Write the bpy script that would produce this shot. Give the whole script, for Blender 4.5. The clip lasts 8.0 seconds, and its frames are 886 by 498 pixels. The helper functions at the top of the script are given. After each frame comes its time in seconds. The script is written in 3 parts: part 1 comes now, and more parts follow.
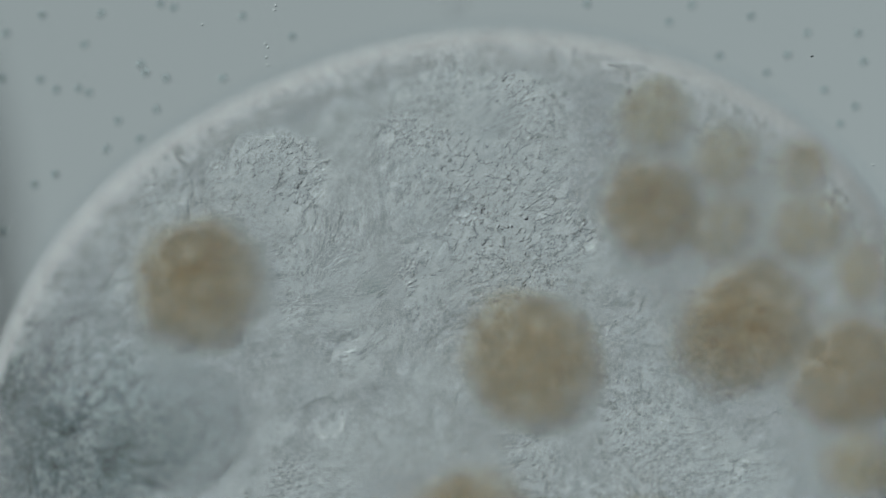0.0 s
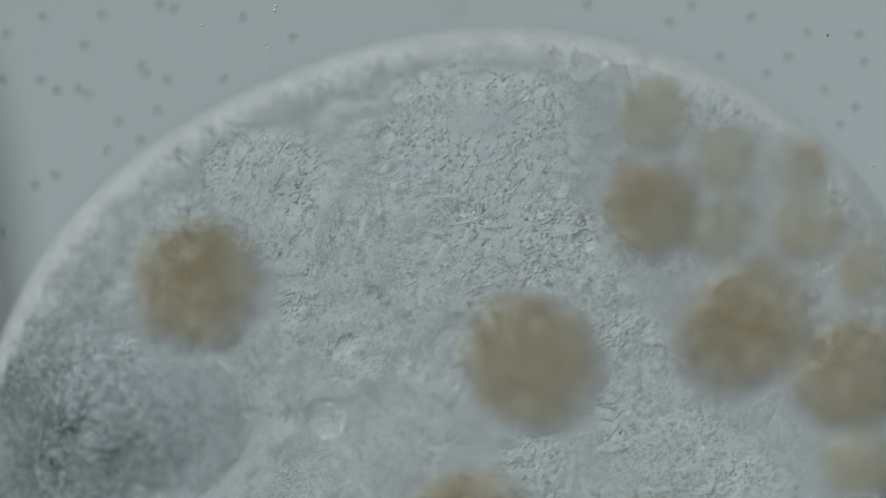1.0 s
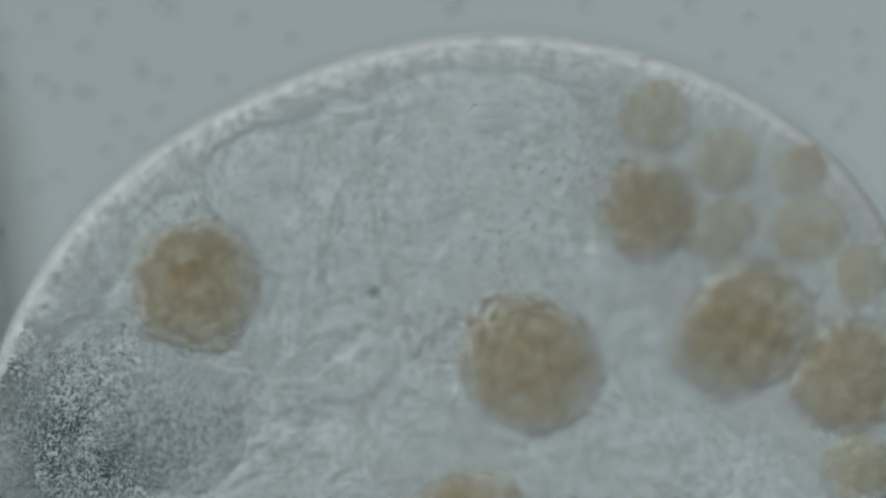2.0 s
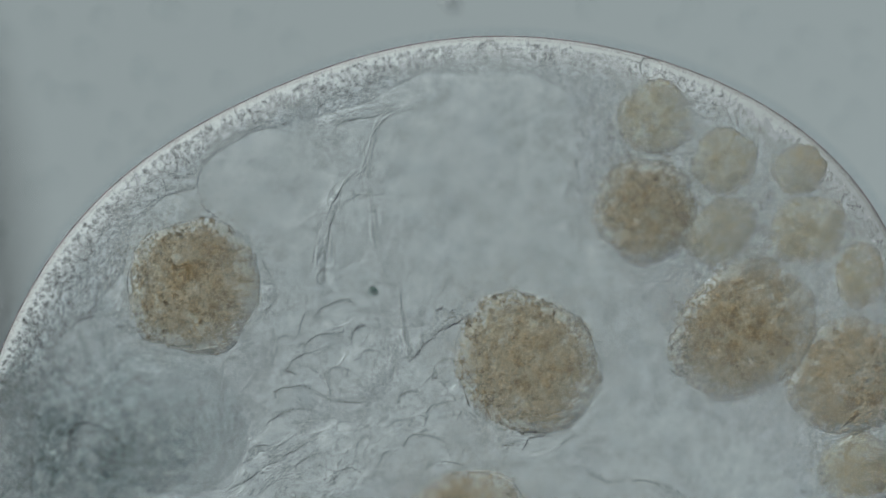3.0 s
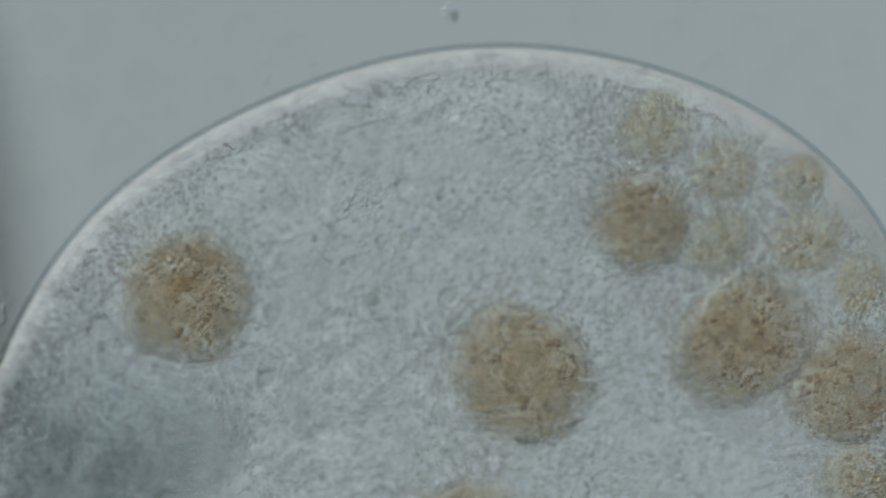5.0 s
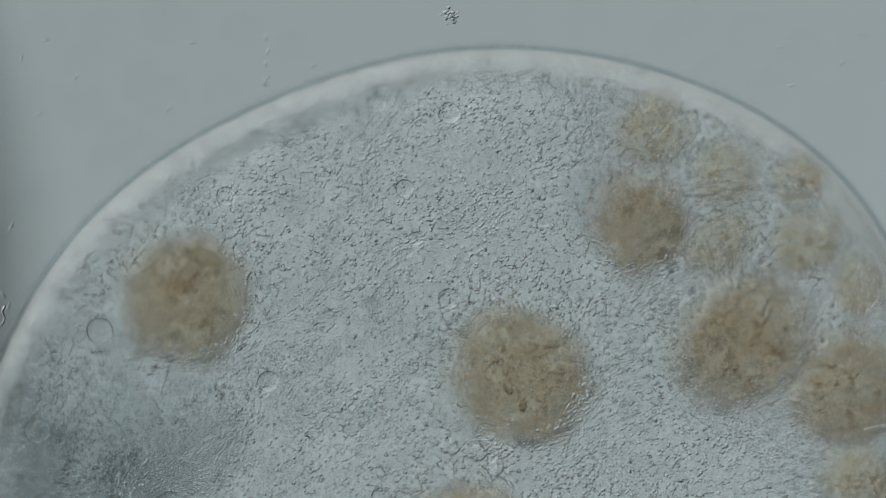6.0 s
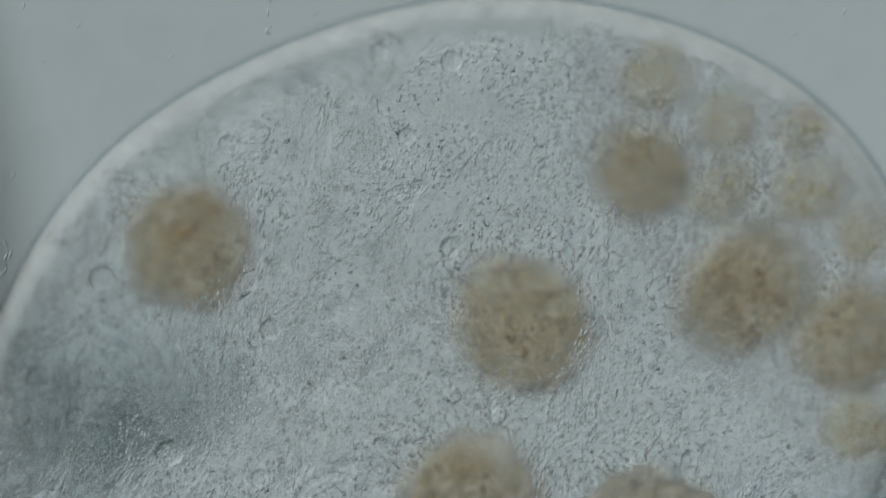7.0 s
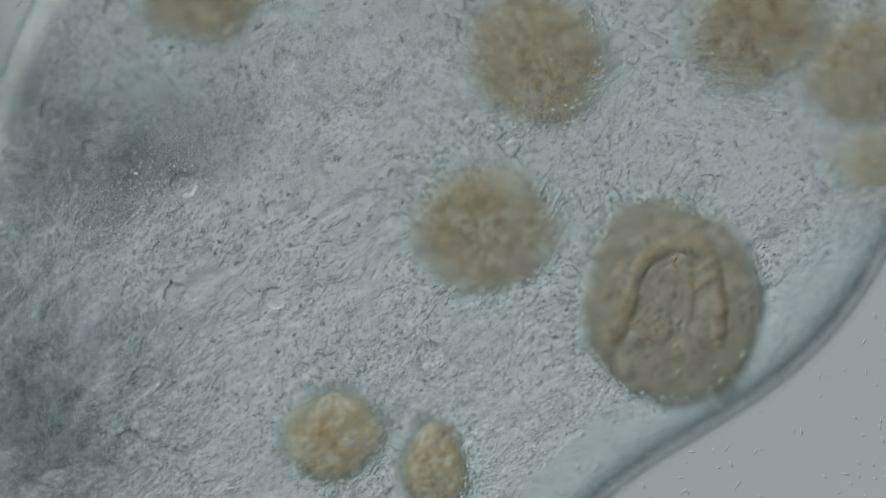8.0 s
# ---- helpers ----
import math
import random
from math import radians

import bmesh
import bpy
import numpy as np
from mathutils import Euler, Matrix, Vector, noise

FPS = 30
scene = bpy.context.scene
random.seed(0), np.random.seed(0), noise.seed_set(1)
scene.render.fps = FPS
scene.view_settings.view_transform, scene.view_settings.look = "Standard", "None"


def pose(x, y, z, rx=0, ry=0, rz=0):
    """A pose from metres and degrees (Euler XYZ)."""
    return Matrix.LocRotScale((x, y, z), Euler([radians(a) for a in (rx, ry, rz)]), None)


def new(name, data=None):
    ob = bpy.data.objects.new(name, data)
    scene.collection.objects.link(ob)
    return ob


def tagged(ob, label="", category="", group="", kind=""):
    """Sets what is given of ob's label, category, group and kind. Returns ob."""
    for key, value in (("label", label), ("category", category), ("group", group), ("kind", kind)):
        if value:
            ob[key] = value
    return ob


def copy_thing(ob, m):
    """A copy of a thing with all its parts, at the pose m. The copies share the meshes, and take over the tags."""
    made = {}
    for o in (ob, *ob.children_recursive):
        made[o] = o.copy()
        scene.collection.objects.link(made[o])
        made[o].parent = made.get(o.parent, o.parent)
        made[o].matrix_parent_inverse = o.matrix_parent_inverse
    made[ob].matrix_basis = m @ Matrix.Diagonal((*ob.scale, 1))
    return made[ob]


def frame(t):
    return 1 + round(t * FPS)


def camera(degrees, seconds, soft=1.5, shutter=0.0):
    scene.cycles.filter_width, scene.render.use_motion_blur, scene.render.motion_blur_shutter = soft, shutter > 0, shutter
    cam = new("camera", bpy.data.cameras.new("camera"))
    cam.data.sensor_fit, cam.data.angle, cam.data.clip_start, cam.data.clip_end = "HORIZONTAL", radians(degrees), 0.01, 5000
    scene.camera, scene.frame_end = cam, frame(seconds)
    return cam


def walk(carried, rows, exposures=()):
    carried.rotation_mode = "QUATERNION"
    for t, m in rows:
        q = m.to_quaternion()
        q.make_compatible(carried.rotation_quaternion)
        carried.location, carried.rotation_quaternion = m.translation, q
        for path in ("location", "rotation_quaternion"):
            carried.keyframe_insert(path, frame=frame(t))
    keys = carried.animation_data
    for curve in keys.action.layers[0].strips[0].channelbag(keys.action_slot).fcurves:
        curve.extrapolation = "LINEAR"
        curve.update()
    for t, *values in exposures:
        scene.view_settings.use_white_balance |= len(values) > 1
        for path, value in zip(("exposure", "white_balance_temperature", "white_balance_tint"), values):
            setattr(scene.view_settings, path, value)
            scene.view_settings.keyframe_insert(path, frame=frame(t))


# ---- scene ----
# A single-celled organism between slide and cover glass, seen down a microscope.
# Enlarged model: 1 m here stands for 100 micrometres.
REACH = 179.67                    # from lens to the sharp plane
cam = camera(1.0, 8.0, soft=1.0, shutter=0.5)
cam.data.dof.use_dof = True
cam.data.dof.focus_distance = REACH
cam.data.dof.aperture_fstop = 0.038

# seconds, sideways, down the picture, height of the sharp plane
PATH = [
    (0.0, 0.000, 0.016, -0.215), (0.5, 0.000, 0.016, -0.212), (1.0, 0.000, 0.014, -0.200), (1.3, 0.000, 0.012, -0.180),
    (1.5, 0.000, 0.010, -0.160), (1.7, 0.000, 0.008, -0.135), (2.8, 0.000, 0.005, -0.010), (3.0, 0.000, 0.004, 0.000),
    (3.5, 0.000, 0.000, 0.010), (3.8, 0.000, -0.008, 0.022), (4.0, 0.000, -0.014, 0.040), (4.5, 0.000, -0.026, 0.110),
    (4.7, 0.000, -0.030, 0.130), (5.3, 0.000, -0.040, 0.185), (5.8, 0.000, -0.043, 0.220), (6.0, 0.000, -0.043, 0.225),
    (6.3, 0.000, -0.026, 0.230), (6.5, 0.000, -0.008, 0.232), (6.7, -0.001, 0.014, 0.240), (6.8, -0.003, 0.050, 0.242),
    (6.9, -0.006, 0.086, 0.244), (7.0, -0.008, 0.140, 0.246), (7.1, -0.014, 0.226, 0.249), (7.2, -0.022, 0.440, 0.251),
    (7.3, -0.030, 0.590, 0.253), (7.4, -0.038, 0.776, 0.254), (7.5, -0.046, 0.874, 0.255), (7.6, -0.050, 0.925, 0.256),
    (7.7, -0.052, 0.972, 0.257), (7.8, -0.055, 1.028, 0.258), (7.9, -0.057, 1.060, 0.259), (8.0, -0.058, 1.090, 0.260),
]
walk(cam, [(t, pose(x, -y, REACH + z)) for t, x, y, z in PATH])

# ---- light: a lamp under the stage, set off to one side, so that clear things show in relief ----
scene.view_settings.exposure = 0.0
scene.cycles.max_bounces = 56
scene.cycles.transmission_bounces = 56
scene.cycles.transparent_max_bounces = 40
LIGHT = (0.277, 0.328, 0.335)
world = bpy.data.worlds.new("lamp")
scene.world = world
world.use_nodes = True


def lamp_light():
    """Light that grows from one side of the condenser to the other, a little warmer where it is strong."""
    t = world.node_tree
    L = t.links.new
    back = t.nodes["Background"]
    tex = t.nodes.new("ShaderNodeTexCoord")
    dot = t.nodes.new("ShaderNodeVectorMath")
    dot.operation = "DOT_PRODUCT"
    dot.inputs[1].default_value = (0.61, -0.79, 0.0)
    L(tex.outputs["Generated"], dot.inputs[0])
    r = t.nodes.new("ShaderNodeMapRange")
    for key, value in (("From Min", -0.25), ("From Max", 0.40), ("To Min", -0.25), ("To Max", 0.40)):
        r.inputs[key].default_value = value
    L(dot.outputs["Value"], r.inputs["Value"])
    grow = t.nodes.new("ShaderNodeVectorMath")
    grow.operation = "MULTIPLY_ADD"
    grow.inputs[1].default_value = [c * k for c, k in zip(LIGHT, (4.1, 4.0, 3.93))]
    grow.inputs[2].default_value = LIGHT
    L(r.outputs["Result"], grow.inputs[0])
    least = t.nodes.new("ShaderNodeVectorMath")
    least.operation = "MAXIMUM"
    least.inputs[1].default_value = (0, 0, 0)
    L(grow.outputs["Vector"], least.inputs[0])
    L(least.outputs["Vector"], back.inputs[0])


lamp_light()


# ---- materials ----
def jelly(name, index, colour=(1, 1, 1), other=None, vary=0.0, size=20.0, bump=0.0, bump_size=60.0, spread=0.0, rough=0.0, streak=0.0):
    """A clear wet stuff that bends the light by its index against the plasm or water round it."""
    m = bpy.data.materials.new(name)
    m.use_nodes = True
    t = m.node_tree
    t.nodes.clear()
    L = t.links.new
    out = t.nodes.new("ShaderNodeOutputMaterial")
    tex = t.nodes.new("ShaderNodeTexCoord")
    g = t.nodes.new("ShaderNodeBsdfGlass")
    g.inputs["IOR"].default_value, g.inputs["Roughness"].default_value = index, rough
    g.inputs["Color"].default_value = (*colour, 1)
    value = None
    if vary:
        n = t.nodes.new("ShaderNodeTexNoise")
        n.inputs["Scale"].default_value, n.inputs["Detail"].default_value = size, 3
        L(tex.outputs["Object"], n.inputs["Vector"])
        r = t.nodes.new("ShaderNodeMapRange")
        r.inputs["From Min"].default_value, r.inputs["From Max"].default_value = 0.3, 0.7
        r.inputs["To Min"].default_value, r.inputs["To Max"].default_value = 1 - vary, min(1 + vary, 1 / max(colour))
        L(n.outputs["Fac"], r.inputs["Value"])
        value = r.outputs["Result"]
    if spread:
        geo = t.nodes.new("ShaderNodeNewGeometry")
        r = t.nodes.new("ShaderNodeMapRange")
        r.inputs["To Min"].default_value, r.inputs["To Max"].default_value = 1 - spread, min(1 + spread, 1 / max(colour))
        L(geo.outputs["Random Per Island"], r.inputs["Value"])
        if value:
            mul = t.nodes.new("ShaderNodeMath")
            mul.operation = "MULTIPLY"
            L(value, mul.inputs[0])
            L(r.outputs["Result"], mul.inputs[1])
            value = mul.outputs[0]
        else:
            value = r.outputs["Result"]
    if value:
        hsv = t.nodes.new("ShaderNodeHueSaturation")
        hsv.inputs["Color"].default_value = (*colour, 1)
        if other:
            n3 = t.nodes.new("ShaderNodeTexNoise")
            n3.inputs["Scale"].default_value, n3.inputs["Detail"].default_value = size * 0.22, 4
            L(tex.outputs["Object"], n3.inputs["Vector"])
            ramp = t.nodes.new("ShaderNodeValToRGB")
            ramp.color_ramp.elements[0].position, ramp.color_ramp.elements[0].color = 0.38, (*colour, 1)
            ramp.color_ramp.elements[1].position, ramp.color_ramp.elements[1].color = 0.62, (*other, 1)
            L(n3.outputs["Fac"], ramp.inputs["Fac"])
            L(ramp.outputs["Color"], hsv.inputs["Color"])
        L(value, hsv.inputs["Value"])
        L(hsv.outputs["Color"], g.inputs["Color"])
    if bump:
        n2 = t.nodes.new("ShaderNodeTexNoise")
        n2.inputs["Scale"].default_value, n2.inputs["Detail"].default_value = bump_size, 5 if streak else 2.5
        if streak:
            turn = t.nodes.new("ShaderNodeMapping")
            turn.vector_type = "TEXTURE"
            turn.inputs["Rotation"].default_value = (0, 0, radians(38))
            turn.inputs["Scale"].default_value = (1 / (1 - streak), 1, 1)
            L(tex.outputs["Object"], turn.inputs["Vector"])
            L(turn.outputs["Vector"], n2.inputs["Vector"])
        else:
            L(tex.outputs["Object"], n2.inputs["Vector"])
        b = t.nodes.new("ShaderNodeBump")
        b.inputs["Strength"].default_value, b.inputs["Distance"].default_value = 1.0, bump
        L(n2.outputs["Fac"], b.inputs["Height"])
        L(b.outputs["Normal"], g.inputs["Normal"])
    L(g.outputs[0], out.inputs["Surface"])
    return m


def plain(name, colour):
    m = bpy.data.materials.new(name)
    m.use_nodes = True
    p = m.node_tree.nodes["Principled BSDF"]
    p.inputs["Base Color"].default_value = (*colour, 1)
    p.inputs["Roughness"].default_value = 0.7
    return m


GLASS = jelly("thin_glass", 1.02)
SKIN = jelly("upper_skin", 1.02, (0.998, 0.998, 1.0), bump=0.016, bump_size=9)
SKIN_HIND = jelly("hind_skin", 1.138, (0.995, 0.993, 1.0), bump=0.05, bump_size=15, streak=0.28)
SKIN_RIM = jelly("rim_skin", 1.046, (1.0, 0.978, 0.968))
# bluish copy of the rim skin: the far side's shade is in its colour
RIM_SHADE = jelly("hind_edge_shade", 1.046, (0.945, 0.985, 0.99))
RIM_HIND = jelly("hind_rim", 1.0115, (0.985, 0.993, 0.996))
FOLD = jelly("skin_fold", 1.0414)
# tint only: paints the dark optical halo seen outside the rim
DARK_HALO = jelly("dark_halo", 1.0, (0.86, 0.90, 0.915))
SKIN_LOW = jelly("lower_skin", 1.14, (0.998, 0.998, 1.0), bump=0.028, bump_size=20)
EDGE_DARK = jelly("pellicle_edge", 1.115, (0.62, 0.50, 0.52))
EDGE_PALE = jelly("pellicle_line", 1.12, (1.0, 0.965, 0.95))
GRANULE = jelly("granule", 1.3)
LOW_GRANULE = jelly("low_granule", 1.38)
CLOUD = jelly("plasm_cloud", 1.005, (0.988, 0.992, 0.995), spread=0.02)
LOW_CLOUD = jelly("low_plasm_cloud", 1.0276, (0.993, 0.995, 0.997), spread=0.005)
LUMP = jelly("plasm_lump", 1.1265)
RIDGE = jelly("vacuole_fluid", 0.905)
FOAM = jelly("foam_fluid", 0.905)
WEB = jelly("plasm_web", 1.08, bump=0.02, bump_size=60)
FLUID = jelly("large_vacuole_fluid", 0.9724)
THIN = jelly("thin_vacuole_fluid", 0.955)
STRAND = jelly("cytoplasm_strand", 1.11, bump=0.02, bump_size=45)
BROWN = jelly("brown_mass", 1.01, (0.982, 0.955, 0.912), (0.97, 0.96, 0.938), vary=0.12, size=105)
BROWN_CLUMP = jelly("brown_clump", 1.004, (0.989, 0.979, 0.962), spread=0.015)
PALE_CLUMP = jelly("pale_clump", 1.004, (0.985, 0.972, 0.945), spread=0.02)
BROWN_GRAIN = jelly("brown_grain", 1.3, (1.0, 0.97, 0.925), spread=0.04)
DUSKY = jelly("dusky_mass", 1.0092, (0.79, 0.74, 0.675), vary=0.10, size=26)
DUSK_EDGE = jelly("dusky_edge", 1.023, (0.85, 0.86, 0.85))
HALO = jelly("halo_fluid", 0.9425)
PALE = jelly("pale_mass", 1.006, (0.985, 0.975, 0.945), vary=0.05, size=70)
PALE_GRAIN = jelly("pale_grain", 1.22, (1.0, 0.975, 0.93), spread=0.03)
CORTEX = jelly("cortex_plasm", 1.045, (0.99, 0.99, 0.995))
NUCLEUS = jelly("nucleus", 1.035, (0.965, 0.975, 0.975), bump=0.03, bump_size=110)
CLEFT = jelly("cleft_fluid", 0.94)
ALGA = jelly("alga", 1.25, (0.40, 0.52, 0.48))
ENVELOPE = jelly("food_skin", 1.138)
DOME = jelly("food_fluid", 1.035)
WORM = jelly("worm_body", 1.06, (0.985, 0.965, 0.92), vary=0.05, bump=0.012, bump_size=90)
DROP = jelly("oil_drop", 1.22, (1.0, 0.985, 0.96))
CILIA = jelly("cilia", 1.05)
DARK = plain("dark_speck", (0.04, 0.05, 0.05))
DUST = jelly("dust", 1.30, (0.75, 0.81, 0.81))
OLIVE = jelly("olive_mass", 1.03, (0.985, 0.94, 0.865), vary=0.07, size=40)
OLIVE_GRAIN = jelly("olive_grain", 1.16, (1.0, 0.965, 0.89), spread=0.08)
BACTERIUM = jelly("bacterium", 1.10)
SHADE = jelly("shade_cloud", 1.0345, (0.60, 0.66, 0.665), spread=0.1)


# ---- building aids ----
def link_mesh(name, verts, faces, mat, parent=None, label="", kind="", smooth=True):
    me = bpy.data.meshes.new(name)
    me.from_pydata([tuple(v) for v in verts], [], [tuple(f) for f in faces])
    if smooth:
        me.polygons.foreach_set("use_smooth", [True] * len(me.polygons))
    me.materials.append(mat)
    me.update()
    ob = new(name, me)
    ob.parent = parent
    return tagged(ob, label, kind=kind)


def empty(name, m, label, category, group=""):
    ob = new(name)
    ob.empty_display_size = 0.02
    ob.matrix_world = m
    return tagged(ob, label, category, group)


def px(x, y):
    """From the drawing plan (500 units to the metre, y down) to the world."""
    return (x - 784) / 500, (441 - y) / 500


def ball(sub):
    bm = bmesh.new()
    bmesh.ops.create_icosphere(bm, subdivisions=sub, radius=1)
    v = np.array([tuple(p.co) for p in bm.verts])
    f = np.array([[p.index for p in q.verts] for q in bm.faces])
    bm.free()
    return v, f


BALL1, BALL2, BALL3 = ball(1), ball(2), ball(3)


TURNS = [np.array(Euler((k * 0.9, k * 1.7, k * 2.3)).to_matrix()) for k in range(6)]


def many_balls(name, places, radii, mat, parent, label, squash=1.0, shape=BALL1):
    """Many little faceted grains in one mesh, turned in six ways."""
    v, f = shape
    places, radii = np.asarray(places, float), np.asarray(radii, float)
    turned = np.stack([v @ m for m in TURNS])[np.arange(len(places)) % 6]
    allv = (places[:, None, :] + turned * radii[:, None, None] * np.array((1, 1, squash))).reshape(-1, 3)
    allf = (f[None] + (np.arange(len(places)) * len(v))[:, None, None]).reshape(-1, 3)
    return link_mesh(name, allv, allf.tolist(), mat, parent, label, "stuff", False)


def ragged(kind):
    v, f = BALL2
    return np.array([q * (1 + 0.5 * noise.noise(Vector(q) * 1.3 + Vector((kind * 5.3, 0, 0))) + 0.3 * noise.noise(Vector(q) * 2.6 + Vector((0, kind * 3.1, 0)))) for q in v])


RAGGED = [ragged(k) for k in range(8)]


def many_lumps(name, places, radii, mat, parent, label, flat=0.3, seed=0):
    """Many soft uneven lumps, no two alike, in one mesh."""
    rng = np.random.default_rng(seed)
    f = BALL2[1]
    vs, fs = [], []
    for i, (p, r) in enumerate(zip(places, radii)):
        c, k = rng.uniform(0, 2 * math.pi), rng.uniform(0.55, 1.5)
        v = RAGGED[rng.integers(8)] * r * (k, 1 / k, flat)
        x, y = v[:, 0] * math.cos(c) - v[:, 1] * math.sin(c), v[:, 0] * math.sin(c) + v[:, 1] * math.cos(c)
        vs.append(np.column_stack([x + p[0], y + p[1], v[:, 2] + p[2]]))
        fs.append(f + i * len(v))
    return link_mesh(name, np.concatenate(vs), np.concatenate(fs).tolist(), mat, parent, label, "stuff")


# ---- the cell's form ----
CX, CY = 0.0, -0.78
TOP, BOTTOM = 0.25, -0.33
WAVES = (1.6355, -0.1129, -0.0433, 0.0642, 0.246, 0.0857, 0.0074, -0.0195, -0.0181, -0.0061, 0.0036, -0.0107, 0.0037)


def outline(a):
    r = WAVES[0]
    for k in range(1, 7):
        r = r + WAVES[2 * k - 1] * np.cos(k * a) + WAVES[2 * k] * np.sin(k * a)
    return r + 0.1 * np.exp((np.cos(a + 2.56) - 1) / 0.02)


def inside(x, y):
    """0 in the cell's middle, 1 at its rim."""
    return np.hypot(x - CX, y - CY) / outline(np.arctan2(y - CY, x - CX))


def skin_height(x, y, side):
    s = np.clip(inside(x, y), 0, 1)
    return side * np.sqrt(1 - s ** 18)


def lumps(x, y, seed=0.0, size=3.0):
    return noise.noise((x * size + seed, y * size - seed, seed))


# ---- stage: added vignette blade, slide, cover glass ----
def sheet(name, z, thick, half, mat, label):
    bm = bmesh.new()
    bmesh.ops.create_cube(bm, size=1, matrix=Matrix.Translation((0, -0.5, z - thick / 2)) @ Matrix.Diagonal((half * 2, half * 2, thick, 1)))
    me = bpy.data.meshes.new(name)
    bm.to_mesh(me)
    bm.free()
    me.materials.append(mat)
    return tagged(new(name, me), label, kind="structure")


def vignette_blade():
    """Added rounded blade, out of focus under the slide, darkening the view's left edge."""
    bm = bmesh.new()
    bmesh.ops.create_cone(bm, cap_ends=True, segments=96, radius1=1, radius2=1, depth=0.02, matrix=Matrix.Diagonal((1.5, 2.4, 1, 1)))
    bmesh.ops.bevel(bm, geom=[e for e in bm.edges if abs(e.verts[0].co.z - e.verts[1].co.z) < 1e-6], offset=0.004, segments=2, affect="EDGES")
    me = bpy.data.meshes.new("vignette_blade")
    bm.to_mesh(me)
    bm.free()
    me.materials.append(plain("vignette_black", (0.02, 0.02, 0.02)))
    ob = tagged(new("vignette_blade", me), "added black rounded blade under the slide that darkens the left edge", kind="structure")
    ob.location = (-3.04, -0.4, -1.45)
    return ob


VIGNETTE = vignette_blade()
sheet("ground", BOTTOM, 0.1, 6, GLASS, "clear glass slide under the water film")
sheet("cover_glass", TOP + 0.06, 0.05, 6, GLASS, "clear thin cover glass over the water film")


# ---- the cell ----
def cell():
    top = empty("protist_cell", pose(0, 0, 0), "large round translucent grey-blue single cell full of granules", "cell")
    na, rings = 720, 60
    verts, faces = [], []
    a = np.linspace(0, 2 * np.pi, na, endpoint=False)
    for i in range(1, rings):
        u = i / rings * np.pi                       # over the top, round the rim, under the bottom
        s = np.sin(u) ** 0.28
        side = TOP if u < np.pi / 2 else BOTTOM
        z = side * math.sqrt(max(0, 1 - s ** 18))
        for b in a:
            r = float(outline(b)) * s
            x, y = CX + r * math.cos(b), CY + r * math.sin(b)
            verts.append((x, y, z + 0.012 * lumps(x, y, 3 if side > 0 else 9, 5) * (1 - s ** 6)))
    for i in range(rings - 2):
        for j in range(na):
            k = (j + 1) % na
            faces.append((i * na + j, (i + 1) * na + j, (i + 1) * na + k, i * na + k))
    for i, turn in ((0, 1), (rings - 2, -1)):
        z = TOP if i == 0 else BOTTOM
        verts.append((CX, CY, z))
        c = len(verts) - 1
        for j in range(na):
            faces.append((c, i * na + j, i * na + (j + 1) % na)[::turn])
    groups = {"upper_skin": [], "hind_skin": [], "rim_skin": [], "hind_edge_shade": [], "hind_rim": [], "lower_skin": []}
    for f in faces:
        x, y, z = (sum(verts[i][k] for i in f) / len(f) for k in range(3))
        hind = y < -1.0 and x > -0.2
        groups[("hind_edge_shade" if hind else "rim_skin") if inside(x, y) > 0.945 else "hind_rim" if hind and inside(x, y) > 0.82 else "lower_skin" if z <= 0 else "hind_skin" if y < -0.92 else "upper_skin"].append(f)
    for name, mat, label in (("upper_skin", SKIN, "thin clear outer skin"), ("hind_skin", SKIN_HIND, "wrinkled clear outer skin"), ("rim_skin", SKIN_RIM, "smooth bright rim of the skin"), ("hind_rim", RIM_HIND, "smooth faint rim of the skin"), ("hind_edge_shade", RIM_SHADE, "outer edge of the skin with its shade painted bluish"),
                             ("lower_skin", SKIN_LOW, "thin clear uneven outer skin")):
        link_mesh(name, verts, groups[name], mat, top, label)
    for name, inset, thick, mat, label in (("pellicle_edge", 0.0, 0.0028, EDGE_DARK, "fine dark reddish outer line"),
                                           ("pellicle_line", 0.008, 0.0065, EDGE_PALE, "bright inner line of the skin"),
                                           ("pellicle_line", 0.022, 0.0025, EDGE_PALE, "bright inner line of the skin"),
                                           ("dark_halo", -0.010, 0.009, DARK_HALO, "soft dark optical halo outside the skin, painted as a tinted ring")):
        ring_tube(name, lambda b: outline(b) - inset, thick, mat, top, label, z=0.19 if inset < 0 else 0.0)
    return top


def ring_tube(name, radius, thick, mat, parent, label="", n=720, around=6, z=0.0):
    verts, faces = [], []
    for j in range(n):
        b = 2 * math.pi * j / n
        r = float(radius(b))
        for k in range(around):
            c = 2 * math.pi * k / around
            q = r + thick * math.cos(c)
            verts.append((CX + q * math.cos(b), CY + q * math.sin(b), z + thick * math.sin(c)))
    for j in range(n):
        for k in range(around):
            j2, k2 = (j + 1) % n, (k + 1) % around
            faces.append((j * around + k, j2 * around + k, j2 * around + k2, j * around + k2))
    return link_mesh(name, verts, faces, mat, parent, label)


CELL = cell()

